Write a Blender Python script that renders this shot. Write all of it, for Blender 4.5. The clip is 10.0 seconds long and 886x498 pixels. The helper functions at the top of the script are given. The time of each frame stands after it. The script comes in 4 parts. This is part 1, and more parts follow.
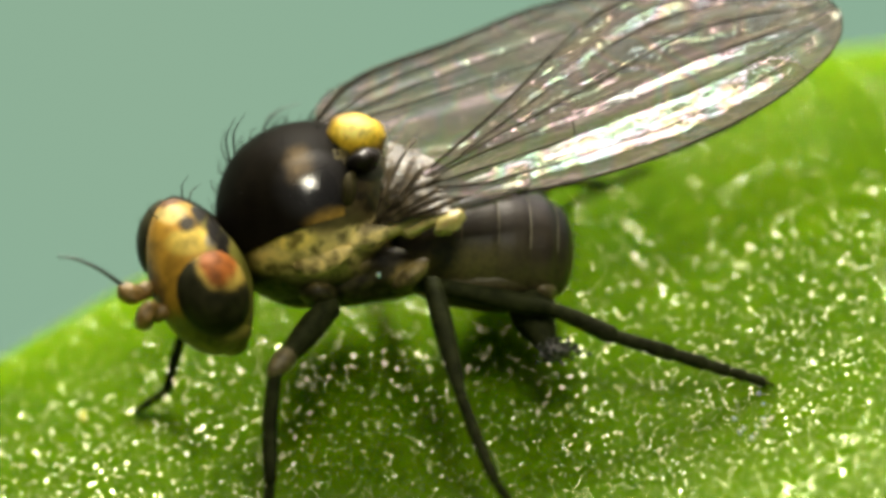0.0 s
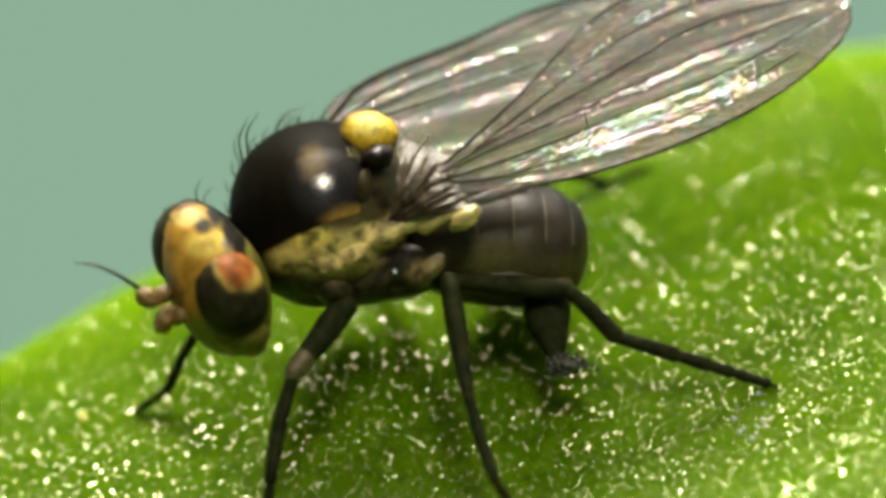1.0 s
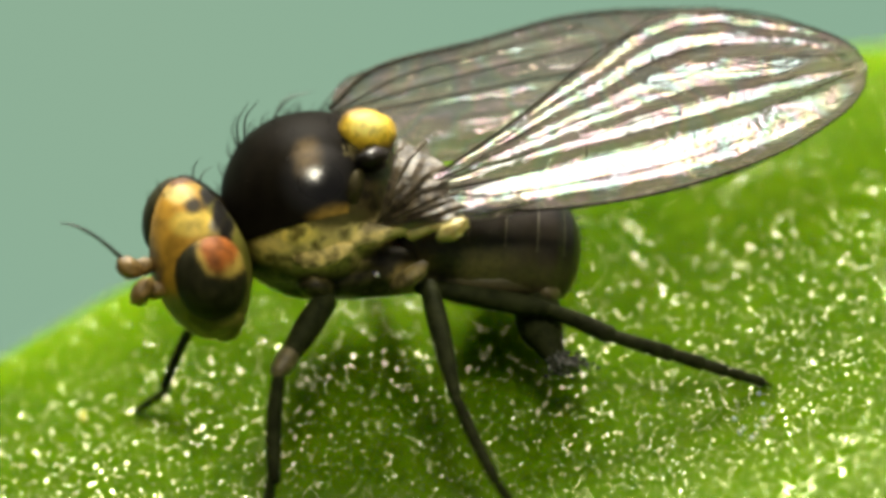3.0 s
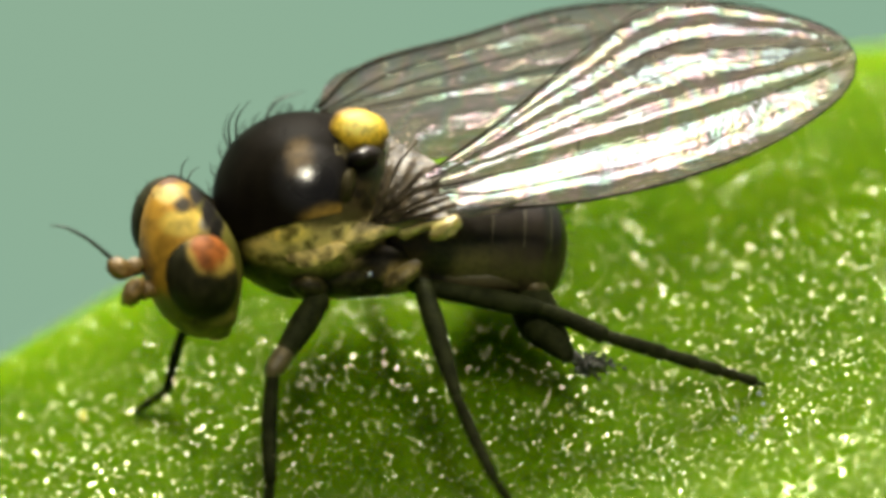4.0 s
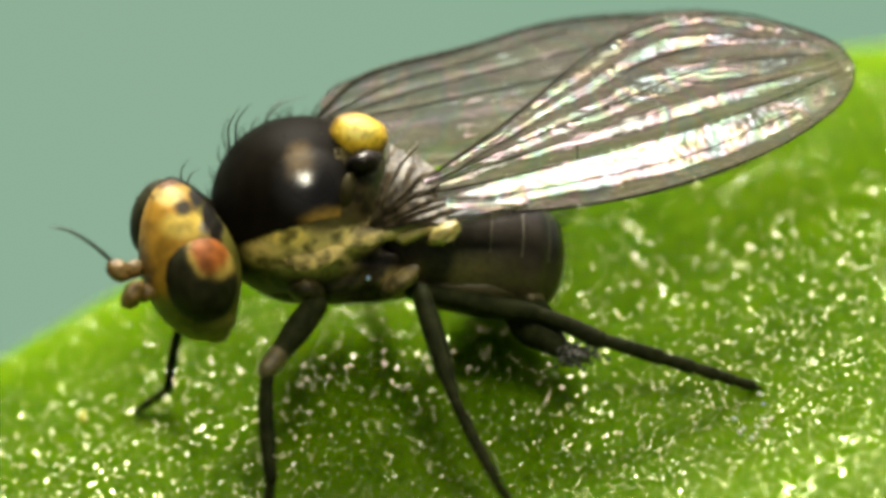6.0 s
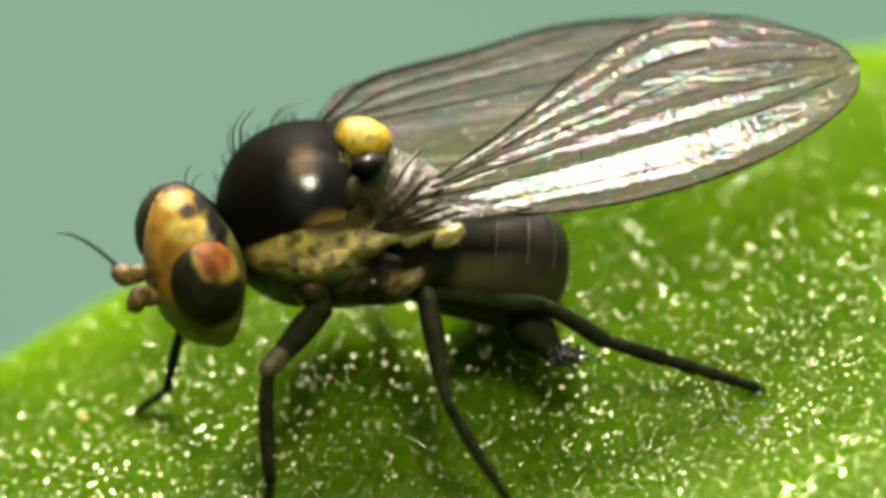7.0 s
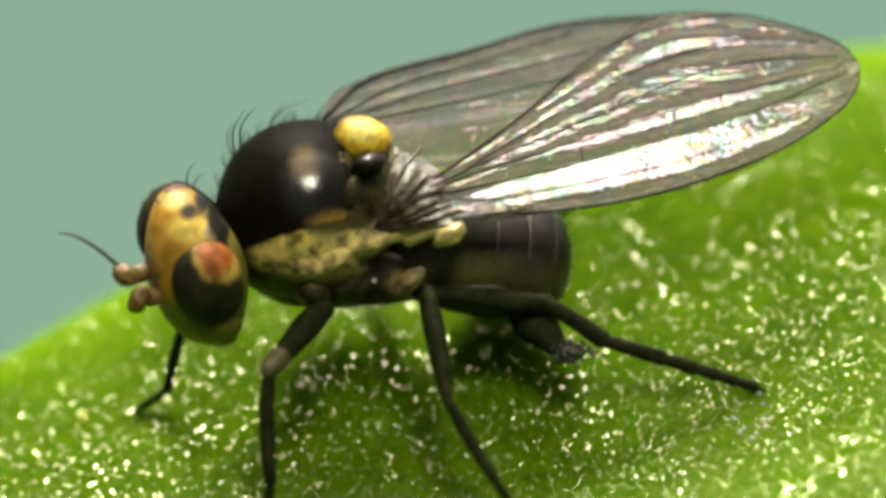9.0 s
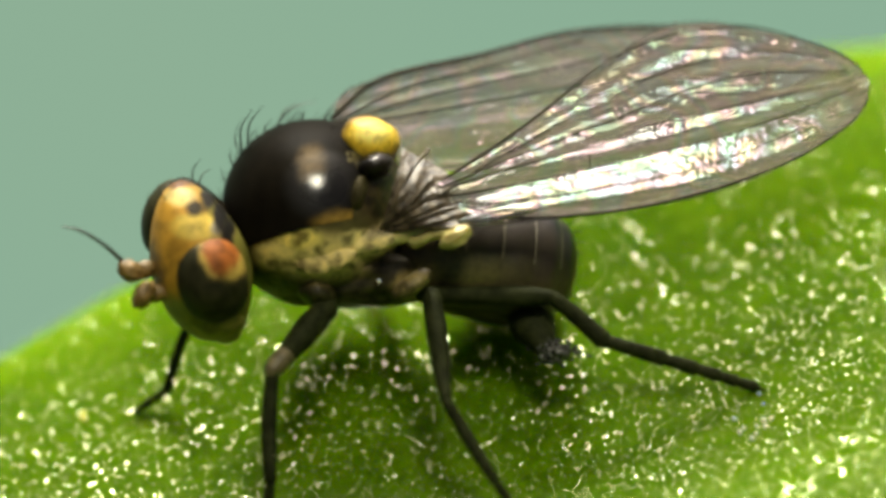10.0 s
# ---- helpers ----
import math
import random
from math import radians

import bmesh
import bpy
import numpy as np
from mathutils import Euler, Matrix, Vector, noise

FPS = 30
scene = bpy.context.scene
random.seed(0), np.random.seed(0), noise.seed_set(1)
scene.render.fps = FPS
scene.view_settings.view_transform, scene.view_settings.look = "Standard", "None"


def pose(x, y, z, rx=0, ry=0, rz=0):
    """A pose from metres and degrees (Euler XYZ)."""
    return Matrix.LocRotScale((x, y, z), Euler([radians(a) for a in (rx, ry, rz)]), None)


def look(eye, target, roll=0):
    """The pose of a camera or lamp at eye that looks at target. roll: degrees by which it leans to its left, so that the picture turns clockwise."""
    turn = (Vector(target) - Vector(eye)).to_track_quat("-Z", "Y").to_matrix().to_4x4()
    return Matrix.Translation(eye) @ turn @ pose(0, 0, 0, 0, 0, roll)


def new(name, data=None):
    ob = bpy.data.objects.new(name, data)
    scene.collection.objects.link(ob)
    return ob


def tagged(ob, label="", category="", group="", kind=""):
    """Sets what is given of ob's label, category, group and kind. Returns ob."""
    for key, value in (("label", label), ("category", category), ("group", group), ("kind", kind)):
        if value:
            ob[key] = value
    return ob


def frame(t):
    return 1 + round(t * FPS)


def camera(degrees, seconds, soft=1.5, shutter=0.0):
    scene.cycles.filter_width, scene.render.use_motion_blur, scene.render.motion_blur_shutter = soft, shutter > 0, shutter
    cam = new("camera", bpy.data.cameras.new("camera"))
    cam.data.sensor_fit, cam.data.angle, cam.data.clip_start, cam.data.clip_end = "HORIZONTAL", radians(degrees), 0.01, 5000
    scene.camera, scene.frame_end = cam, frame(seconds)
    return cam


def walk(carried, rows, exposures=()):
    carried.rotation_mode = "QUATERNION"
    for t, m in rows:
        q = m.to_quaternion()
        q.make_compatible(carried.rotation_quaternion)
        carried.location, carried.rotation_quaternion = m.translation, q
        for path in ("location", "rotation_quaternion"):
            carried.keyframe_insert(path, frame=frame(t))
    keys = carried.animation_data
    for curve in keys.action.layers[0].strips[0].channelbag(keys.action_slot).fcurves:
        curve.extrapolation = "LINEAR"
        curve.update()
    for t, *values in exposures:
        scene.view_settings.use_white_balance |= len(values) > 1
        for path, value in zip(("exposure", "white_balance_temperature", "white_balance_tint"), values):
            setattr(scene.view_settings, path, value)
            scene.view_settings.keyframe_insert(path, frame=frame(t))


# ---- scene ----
# Sizes are worked out in millimetres and scaled to metres when a mesh is made.
MM = 0.001
TILT = -35.0
VIEW = pose(0, 0, 0, TILT)
EYE = VIEW @ Vector((0, -17.145 * MM, 0))
cam = camera(10, 10.0, soft=4.0, shutter=0.5)
cam.data.dof.use_dof = True
cam.data.dof.focus_distance = 16.95 * MM
cam.data.dof.aperture_fstop = 210.0
walk(cam, [(0, look(EYE, (0, 0, 0))), (10, look(EYE, (0, 0, 0)))], [(0, 0.16), (10, 0.16)])

# ---- light ----
world = bpy.data.worlds.new("world")
scene.world = world
world.use_nodes = True
sky = world.node_tree.nodes.new("ShaderNodeTexSky")
sky.sky_type, sky.sun_disc = "NISHITA", False
sky.sun_elevation, sky.sun_rotation = radians(37), radians(5)
sky.air_density, sky.dust_density, sky.ozone_density = 0.15, 8.0, 0.0
world.node_tree.links.new(sky.outputs[0], world.node_tree.nodes["Background"].inputs[0])
world.node_tree.nodes["Background"].inputs[1].default_value = 0.095

sun = new("sun", bpy.data.lights.new("sun", "SUN"))
sun.data.energy, sun.data.angle, sun.data.color = 5.0, radians(14), (1.0, 0.95, 0.78)
sun.matrix_world = look((0, 0, 0), VIEW @ -Vector((-0.08, 0.25, 1.0)))

led = new("bench_lamp", bpy.data.lights.new("bench_lamp", "AREA"))
led.data.shape, led.data.size = "DISK", 17 * MM
led.data.energy, led.data.color = 0.019, (1.0, 0.94, 0.74)
led.matrix_world = look(VIEW @ (Vector((0.10, -0.76, 0.64)) * 60 * MM), (0, 0, 0))


# ---- materials ----
def surface(name, base, other, rough=0.4, size=0.08, fine=0.012, relief=0.0, mix=(0.35, 0.65), spec=0.5,
            alpha=1.0, film=0.0, streak=0.0, coat=0.0, sss=0.0, speck=0.0):
    """A procedural surface: base and other blend over blotches of that size in mm, with a finer grain and relief."""
    m = bpy.data.materials.new(name)
    m.use_nodes = True
    n, link = m.node_tree.nodes, m.node_tree.links
    b = n["Principled BSDF"]
    co = n.new("ShaderNodeTexCoord")
    big, small = n.new("ShaderNodeTexNoise"), n.new("ShaderNodeTexNoise")
    big.inputs["Scale"].default_value, big.inputs["Detail"].default_value = 1 / (size * MM), 3
    small.inputs["Scale"].default_value, small.inputs["Detail"].default_value = 1 / (fine * MM), 2
    for x in (big, small):
        link.new(co.outputs["Object"], x.inputs["Vector"])
    if streak:
        run = n.new("ShaderNodeMapping")
        run.vector_type = "TEXTURE"
        run.inputs["Rotation"].default_value, run.inputs["Scale"].default_value = (0, radians(-16), 0), (1 / streak, 1, 1)
        link.new(co.outputs["Object"], run.inputs["Vector"])
        link.new(run.outputs[0], small.inputs["Vector"])
        link.new(run.outputs[0], big.inputs["Vector"])
    add = n.new("ShaderNodeMath")
    add.operation = "MULTIPLY_ADD"
    add.inputs[1].default_value = 0.3
    link.new(small.outputs["Fac"], add.inputs[0])
    link.new(big.outputs["Fac"], add.inputs[2])
    ramp = n.new("ShaderNodeValToRGB")
    ramp.color_ramp.elements[0].position, ramp.color_ramp.elements[1].position = mix[0] + 0.15, mix[1] + 0.15
    ramp.color_ramp.elements[0].color, ramp.color_ramp.elements[1].color = (*base, 1), (*other, 1)
    link.new(add.outputs[0], ramp.inputs[0])
    link.new(ramp.outputs[0], b.inputs["Base Color"])
    b.inputs["Roughness"].default_value = rough
    b.inputs["Specular IOR Level"].default_value = spec
    b.inputs["Alpha"].default_value = alpha
    b.inputs["Coat Weight"].default_value = coat
    b.inputs["Coat Roughness"].default_value = 0.2 if film else 0.08
    if film:
        b.inputs["Coat IOR"].default_value = 1.8
    if sss:
        b.inputs["Subsurface Weight"].default_value = sss
        b.inputs["Subsurface Radius"].default_value = (1.0, 0.6, 0.25)
        b.inputs["Subsurface Scale"].default_value = 0.06 * MM
    if film:
        b.inputs["Thin Film IOR"].default_value = 1.75
        b.inputs["IOR"].default_value = 1.6
        thick = n.new("ShaderNodeMapRange")
        thick.inputs["From Min"].default_value, thick.inputs["From Max"].default_value = 0.3, 0.7
        thick.inputs["To Min"].default_value, thick.inputs["To Max"].default_value = film * 0.6, film * 1.5
        patch = n.new("ShaderNodeTexNoise")
        patch.inputs["Scale"].default_value, patch.inputs["Detail"].default_value = 1 / (0.16 * MM), 1
        link.new(co.outputs["Object"], patch.inputs["Vector"])
        link.new(patch.outputs["Fac"], thick.inputs["Value"])
        link.new(thick.outputs[0], b.inputs["Thin Film Thickness"])
    if relief:
        bump = n.new("ShaderNodeBump")
        bump.inputs["Strength"].default_value = 1.0
        bump.inputs["Distance"].default_value = relief * MM
        link.new(small.outputs["Fac"], bump.inputs["Height"])
        link.new(bump.outputs[0], b.inputs["Normal"])
        if speck:
            # a felt of microscopic hairs over the streaks
            felt, rough_bump = n.new("ShaderNodeTexNoise"), n.new("ShaderNodeBump")
            felt.inputs["Scale"].default_value, felt.inputs["Detail"].default_value = 1 / (0.016 * MM), 1
            link.new(co.outputs["Object"], felt.inputs["Vector"])
            rough_bump.inputs["Distance"].default_value = speck * MM
            link.new(felt.outputs["Fac"], rough_bump.inputs["Height"])
            link.new(bump.outputs[0], rough_bump.inputs["Normal"])
            link.new(rough_bump.outputs[0], b.inputs["Normal"])
            link.new(rough_bump.outputs[0], b.inputs["Coat Normal"])
    return m


def zoned(name, base, zones, about, rough=0.4, relief=0.0015, spec=0.5, fine=0.012, ragged=0.35, polish=None, mottle=0.0):
    """A cuticle with zones of pigment and some painted light or shade: (centre, radii, colour, softness) in mm, later
    ones over earlier ones.
    """
    m = surface(name, base, tuple(1.5 * c for c in base), rough, 0.07, fine, relief, spec=spec)
    n, link = m.node_tree.nodes, m.node_tree.links
    b = n["Principled BSDF"]
    last = b.inputs["Base Color"].links[0].from_socket
    co, warp, grain = n.new("ShaderNodeTexCoord"), n.new("ShaderNodeTexNoise"), n.new("ShaderNodeTexNoise")
    warp.inputs["Scale"].default_value, warp.inputs["Detail"].default_value = 1 / (0.05 * MM), 3
    grain.inputs["Scale"].default_value, grain.inputs["Detail"].default_value = 1 / ((0.05 if mottle else 0.02) * MM), 4
    fleck = n.new("ShaderNodeMapRange")
    fleck.inputs["From Min"].default_value, fleck.inputs["From Max"].default_value = 0.36, 0.58
    link.new(co.outputs["Object"], warp.inputs["Vector"])
    link.new(co.outputs["Object"], grain.inputs["Vector"])
    link.new(grain.outputs["Fac"], fleck.inputs["Value"])
    for centre, radii, colour, soft in zones:
        away, ratio, size, bent, edge, blend, tone = (n.new(k) for k in (
            "ShaderNodeVectorMath", "ShaderNodeVectorMath", "ShaderNodeVectorMath", "ShaderNodeMath", "ShaderNodeMapRange", "ShaderNodeMix",
            "ShaderNodeMix"))
        away.operation, ratio.operation, size.operation, bent.operation = "SUBTRACT", "DIVIDE", "LENGTH", "MULTIPLY_ADD"
        away.inputs[1].default_value = (Vector(centre) - Vector(about)) * MM
        ratio.inputs[1].default_value = Vector(radii) * MM
        link.new(co.outputs["Object"], away.inputs[0])
        link.new(away.outputs[0], ratio.inputs[0])
        link.new(ratio.outputs[0], size.inputs[0])
        link.new(warp.outputs["Fac"], bent.inputs[0])
        bent.inputs[1].default_value = ragged * 2
        link.new(size.outputs["Value"], bent.inputs[2])
        edge.interpolation_type = "SMOOTHSTEP"
        edge.inputs["From Min"].default_value, edge.inputs["From Max"].default_value = 1 + ragged - soft, 1 + ragged + soft
        edge.inputs["To Min"].default_value, edge.inputs["To Max"].default_value = 1, 0
        link.new(bent.outputs[0], edge.inputs["Value"])
        tone.data_type = blend.data_type = "RGBA"
        link.new(fleck.outputs[0], tone.inputs[0])
        tone.inputs[6].default_value = (*((0.8 - mottle) * c for c in colour), 1)
        tone.inputs[7].default_value = (*(1.15 * c for c in colour), 1)
        link.new(edge.outputs[0], blend.inputs[0])
        link.new(last, blend.inputs[6])
        link.new(tone.outputs[2], blend.inputs[7])
        last = blend.outputs[2]
    link.new(last, b.inputs["Base Color"])
    if polish:
        # a bare polished spot on an otherwise dusted cuticle
        away, ratio, size, edge = (n.new(k) for k in ("ShaderNodeVectorMath", "ShaderNodeVectorMath", "ShaderNodeVectorMath", "ShaderNodeMapRange"))
        away.operation, ratio.operation, size.operation = "SUBTRACT", "DIVIDE", "LENGTH"
        away.inputs[1].default_value = (Vector(polish[0]) - Vector(about)) * MM
        ratio.inputs[1].default_value = Vector(polish[1]) * MM
        link.new(co.outputs["Object"], away.inputs[0])
        link.new(away.outputs[0], ratio.inputs[0])
        link.new(ratio.outputs[0], size.inputs[0])
        edge.interpolation_type = "SMOOTHSTEP"
        edge.inputs["From Min"].default_value, edge.inputs["From Max"].default_value = 0.2, 1.35
        edge.inputs["To Min"].default_value, edge.inputs["To Max"].default_value = polish[2], rough
        link.new(size.outputs["Value"], edge.inputs["Value"])
        link.new(edge.outputs[0], b.inputs["Roughness"])
        gloss = n.new("ShaderNodeMapRange")
        gloss.inputs["From Min"].default_value, gloss.inputs["From Max"].default_value = polish[2], rough
        gloss.inputs["To Min"].default_value, gloss.inputs["To Max"].default_value = 0.95, spec
        link.new(edge.outputs[0], gloss.inputs["Value"])
        link.new(gloss.outputs[0], b.inputs["Specular IOR Level"])
    return m


SHINY_BLACK = surface("shiny_black_cuticle", (0.008, 0.007, 0.005), (0.016, 0.013, 0.008), 0.25, 0.1, 0.014, 0.0006, spec=0.15)
OLIVE = surface("olive_cuticle", (0.034, 0.029, 0.011), (0.06, 0.05, 0.019), 0.6, 0.09, 0.015, 0.002, spec=0.1)
PALE = surface("pale_yellow_cuticle", (0.42, 0.35, 0.11), (0.62, 0.53, 0.19), 0.4, 0.05, 0.012, 0.002, sss=0.2)
GENA = surface("olive_yellow_cuticle", (0.14, 0.13, 0.018), (0.21, 0.19, 0.035), 0.45, 0.06, 0.01, 0.0015, sss=0.3)
ANTENNA = surface("brown_orange_antenna", (0.11, 0.068, 0.012), (0.25, 0.15, 0.032), 0.55, 0.04, 0.01, 0.002)
LEG = surface("blackish_leg", (0.013, 0.016, 0.005), (0.029, 0.034, 0.011), 0.6, 0.05, 0.008, 0.003, spec=0.05)
KNEE = surface("pale_knee", (0.075, 0.062, 0.022), (0.15, 0.12, 0.045), 0.5, 0.03, 0.008, 0.001)
RIM = surface("pale_segment_rim", (0.16, 0.14, 0.07), (0.24, 0.21, 0.12), 0.5, 0.05, 0.01)
HAIR = surface("black_bristle", (0.012, 0.012, 0.008), (0.03, 0.03, 0.02), 0.35, 0.05, 0.01)
VEIN = surface("brown_wing_vein", (0.02, 0.016, 0.009), (0.05, 0.04, 0.022), 0.6, 0.05, 0.01, 0.001, spec=0.15)
MEMBRANE = surface("iridescent_wing_membrane", (0.085, 0.075, 0.045), (0.15, 0.135, 0.085), 0.17, 0.08, 0.014, 0.0013, alpha=0.88, streak=0.09,
                   spec=0.5, film=330, speck=0.0015, coat=0.85)
BASE_MEMBRANE = surface("folded_wing_base", (0.032, 0.025, 0.013), (0.11, 0.085, 0.045), 0.3, 0.03, 0.014, 0.005, spec=0.32, alpha=1.0, speck=0.003)
POLLEN = surface("yellow_pollen", (0.85, 0.72, 0.02), (0.95, 0.85, 0.04), 0.5, 0.02, 0.006, 0.001)
PALE_GLINT = surface("pale_glint", (0.9, 0.86, 0.6), (0.95, 0.93, 0.75), 0.3, 0.02, 0.006, 0.001, spec=0.6, sss=1.0)
DROPLET = surface("wet_dark_tip", (0.03, 0.03, 0.02), (0.10, 0.10, 0.08), 0.14, 0.02, 0.006, 0.001, spec=1.0)


# ---- making meshes ----
PIVOT = {}
BASE = Vector((-0.1, 0.0, -0.55))


def part(name, bm, material, parent, label="", pivot=None):
    """Links a bmesh, given in mm, as one mesh under a thing or a part. pivot: the point, in mm, on which it turns."""
    home = PIVOT[parent.name]
    pivot = Vector(pivot) if pivot is not None else home.copy()
    for v in bm.verts:
        v.co = (v.co - pivot) * MM
    bmesh.ops.recalc_face_normals(bm, faces=bm.faces[:])
    data = bpy.data.meshes.new(name)
    bm.to_mesh(data)
    bm.free()
    data.materials.append(material)
    for f in data.polygons:
        f.use_smooth = True
    ob = new(name, data)
    ob.parent = parent
    ob.location = (pivot - home) * MM
    PIVOT[ob.name] = pivot
    if label:
        tagged(ob, label)
    return ob


def blob(centre, radii, turn=(0, 0, 0), rough=0.0, fineness=24, power=2.0, bm=None, taper=0.0):
    """A rounded lump: an ellipsoid, squarer with a higher power, uneven by rough, narrower towards its top by taper."""
    bm = bm or bmesh.new()
    m = Matrix.Translation(centre) @ Euler([radians(a) for a in turn]).to_matrix().to_4x4()
    made = bmesh.ops.create_uvsphere(bm, u_segments=fineness, v_segments=fineness * 2 // 3, radius=1.0)["verts"]
    for v in made:
        c = v.co
        k = (abs(c.x) ** power + abs(c.y) ** power + abs(c.z) ** power) ** (-1 / power)
        c = c * k * (1 + rough * noise.noise(c * 2.3 + Vector(centre) * 7))
        v.co = m @ Vector((c.x * radii[0] * (1 - taper * max(0.0, c.z)), c.y * radii[1], c.z * radii[2]))
    return bm


def curve_through(points, steps):
    """Points on a smooth line through the given ones."""
    p = [Vector(q) for q in points]
    p = [2 * p[0] - p[1]] + p + [2 * p[-1] - p[-2]]
    out = []
    for i in range(1, len(p) - 2):
        for k in range(steps):
            t = k / steps
            out.append(0.5 * (2 * p[i] + (p[i + 1] - p[i - 1]) * t + (2 * p[i - 1] - 5 * p[i] + 4 * p[i + 1] - p[i + 2]) * t * t
                              + (3 * p[i] - p[i - 1] - 3 * p[i + 1] + p[i + 2]) * t ** 3))
    out.append(p[-2])
    return out


def tube(points, widths, sides=10, steps=6, bm=None):
    """A tapered tube with rounded ends along a smooth line; widths are radii at the given points."""
    bm = bm or bmesh.new()
    line = curve_through(points, steps)
    wide = [w.x for w in curve_through([(w, 0, 0) for w in widths], steps)]
    rings = []
    first = (line[1] - line[0]).normalized()
    side = first.orthogonal().normalized()
    stops = [(line[0] - first * wide[0] * 0.7, wide[0] * 0.45)] + list(zip(line, wide))
    last = (line[-1] - line[-2]).normalized()
    stops.append((line[-1] + last * wide[-1] * 0.7, wide[-1] * 0.45))
    for i, (c, r) in enumerate(stops):
        way = stops[min(i + 1, len(stops) - 1)][0] - stops[max(i - 1, 0)][0]
        way.normalize()
        side = (side - way * side.dot(way)).normalized()
        up = way.cross(side)
        r = max(r, 0.0004)
        rings.append([bm.verts.new(c + (side * math.cos(a) + up * math.sin(a)) * r)
                      for a in (2 * math.pi * k / sides for k in range(sides))])
    for a, b in zip(rings, rings[1:]):
        for k in range(sides):
            bm.faces.new((a[k], a[(k + 1) % sides], b[(k + 1) % sides], b[k]))
    bm.faces.new(rings[0][::-1])
    bm.faces.new(rings[-1])
    return bm


def table(rows, s):
    """A value between rows of (place, value), smoothly."""
    for (a, x), (b, y) in zip(rows, rows[1:]):
        if s <= b:
            t = (s - a) / (b - a)
            return x + (y - x) * t
    return rows[-1][1]


# ---- setting ----
LEAF_Z, LEAF_X, LEAF_Y = -0.52, 0.20, 0.85


def leaf_height(x, y):
    """The leaf's upper face in the view's space: a tilted sheet that rolls over at its far rim. Works on arrays."""
    rim = 1.20 - 0.08 * (x - 1.05) ** 2
    roll = 0.55
    over = np.maximum(0, y - (rim - roll / 2))
    return LEAF_Z + LEAF_X * x + LEAF_Y * (y - over * over / (2 * roll)) - 0.02 * x * x * (x < 0)


def spread(inner, outer, step, grow):
    """Steps that are fine within inner and widen outside it."""
    out = list(np.arange(inner[0], inner[1], step))
    a, d = inner[0], step
    low = []
    while a > outer[0]:
        d *= grow
        a -= d
        low.append(a)
    a, d = out[-1], step
    while a < outer[1]:
        d *= grow
        a += d
        out.append(a)
    return np.array(low[::-1] + out)


LEAF = bpy.data.materials.new("green_leaf")
LEAF.use_nodes = True


def leaf_material(m):
    n, link = m.node_tree.nodes, m.node_tree.links
    b = n["Principled BSDF"]
    co = n.new("ShaderNodeTexCoord")
    big, mid = n.new("ShaderNodeTexNoise"), n.new("ShaderNodeTexNoise")
    big.inputs["Scale"].default_value = 1 / (0.5 * MM)
    mid.inputs["Scale"].default_value = 1 / (0.06 * MM)
    for x in (big, mid):
        link.new(co.outputs["Object"], x.inputs["Vector"])
    add = n.new("ShaderNodeMath")
    add.operation = "ADD"
    link.new(big.outputs["Fac"], add.inputs[0])
    link.new(mid.outputs["Fac"], add.inputs[1])
    ramp = n.new("ShaderNodeValToRGB")
    ramp.color_ramp.elements[0].position, ramp.color_ramp.elements[1].position = 0.3, 0.75
    ramp.color_ramp.elements[0].color, ramp.color_ramp.elements[1].color = (0.05, 0.118, 0.001, 1), (0.115, 0.22, 0.001, 1)
    half = n.new("ShaderNodeMath")
    half.operation = "MULTIPLY"
    half.inputs[1].default_value = 0.5
    link.new(add.outputs[0], half.inputs[0])
    link.new(half.outputs[0], ramp.inputs[0])
    link.new(ramp.outputs[0], b.inputs["Base Color"])
    b.inputs["Roughness"].default_value = 0.6
    b.inputs["Specular IOR Level"].default_value = 0.004
    b.inputs["Subsurface Weight"].default_value = 1.0
    b.inputs["Subsurface Radius"].default_value = (0.6, 1.0, 0.2)
    b.inputs["Subsurface Scale"].default_value = 0.16 * MM
    dent, bump = n.new("ShaderNodeTexNoise"), n.new("ShaderNodeBump")
    dent.inputs["Scale"].default_value, dent.inputs["Detail"].default_value = 1 / (0.035 * MM), 1
    link.new(co.outputs["Object"], dent.inputs["Vector"])
    link.new(dent.outputs["Fac"], bump.inputs["Height"])
    bump.inputs["Distance"].default_value = 0.005 * MM
    link.new(bump.outputs[0], b.inputs["Normal"])


leaf_material(LEAF)
WAX = bpy.data.materials.new("clear_leaf_wax")
WAX.use_nodes = True


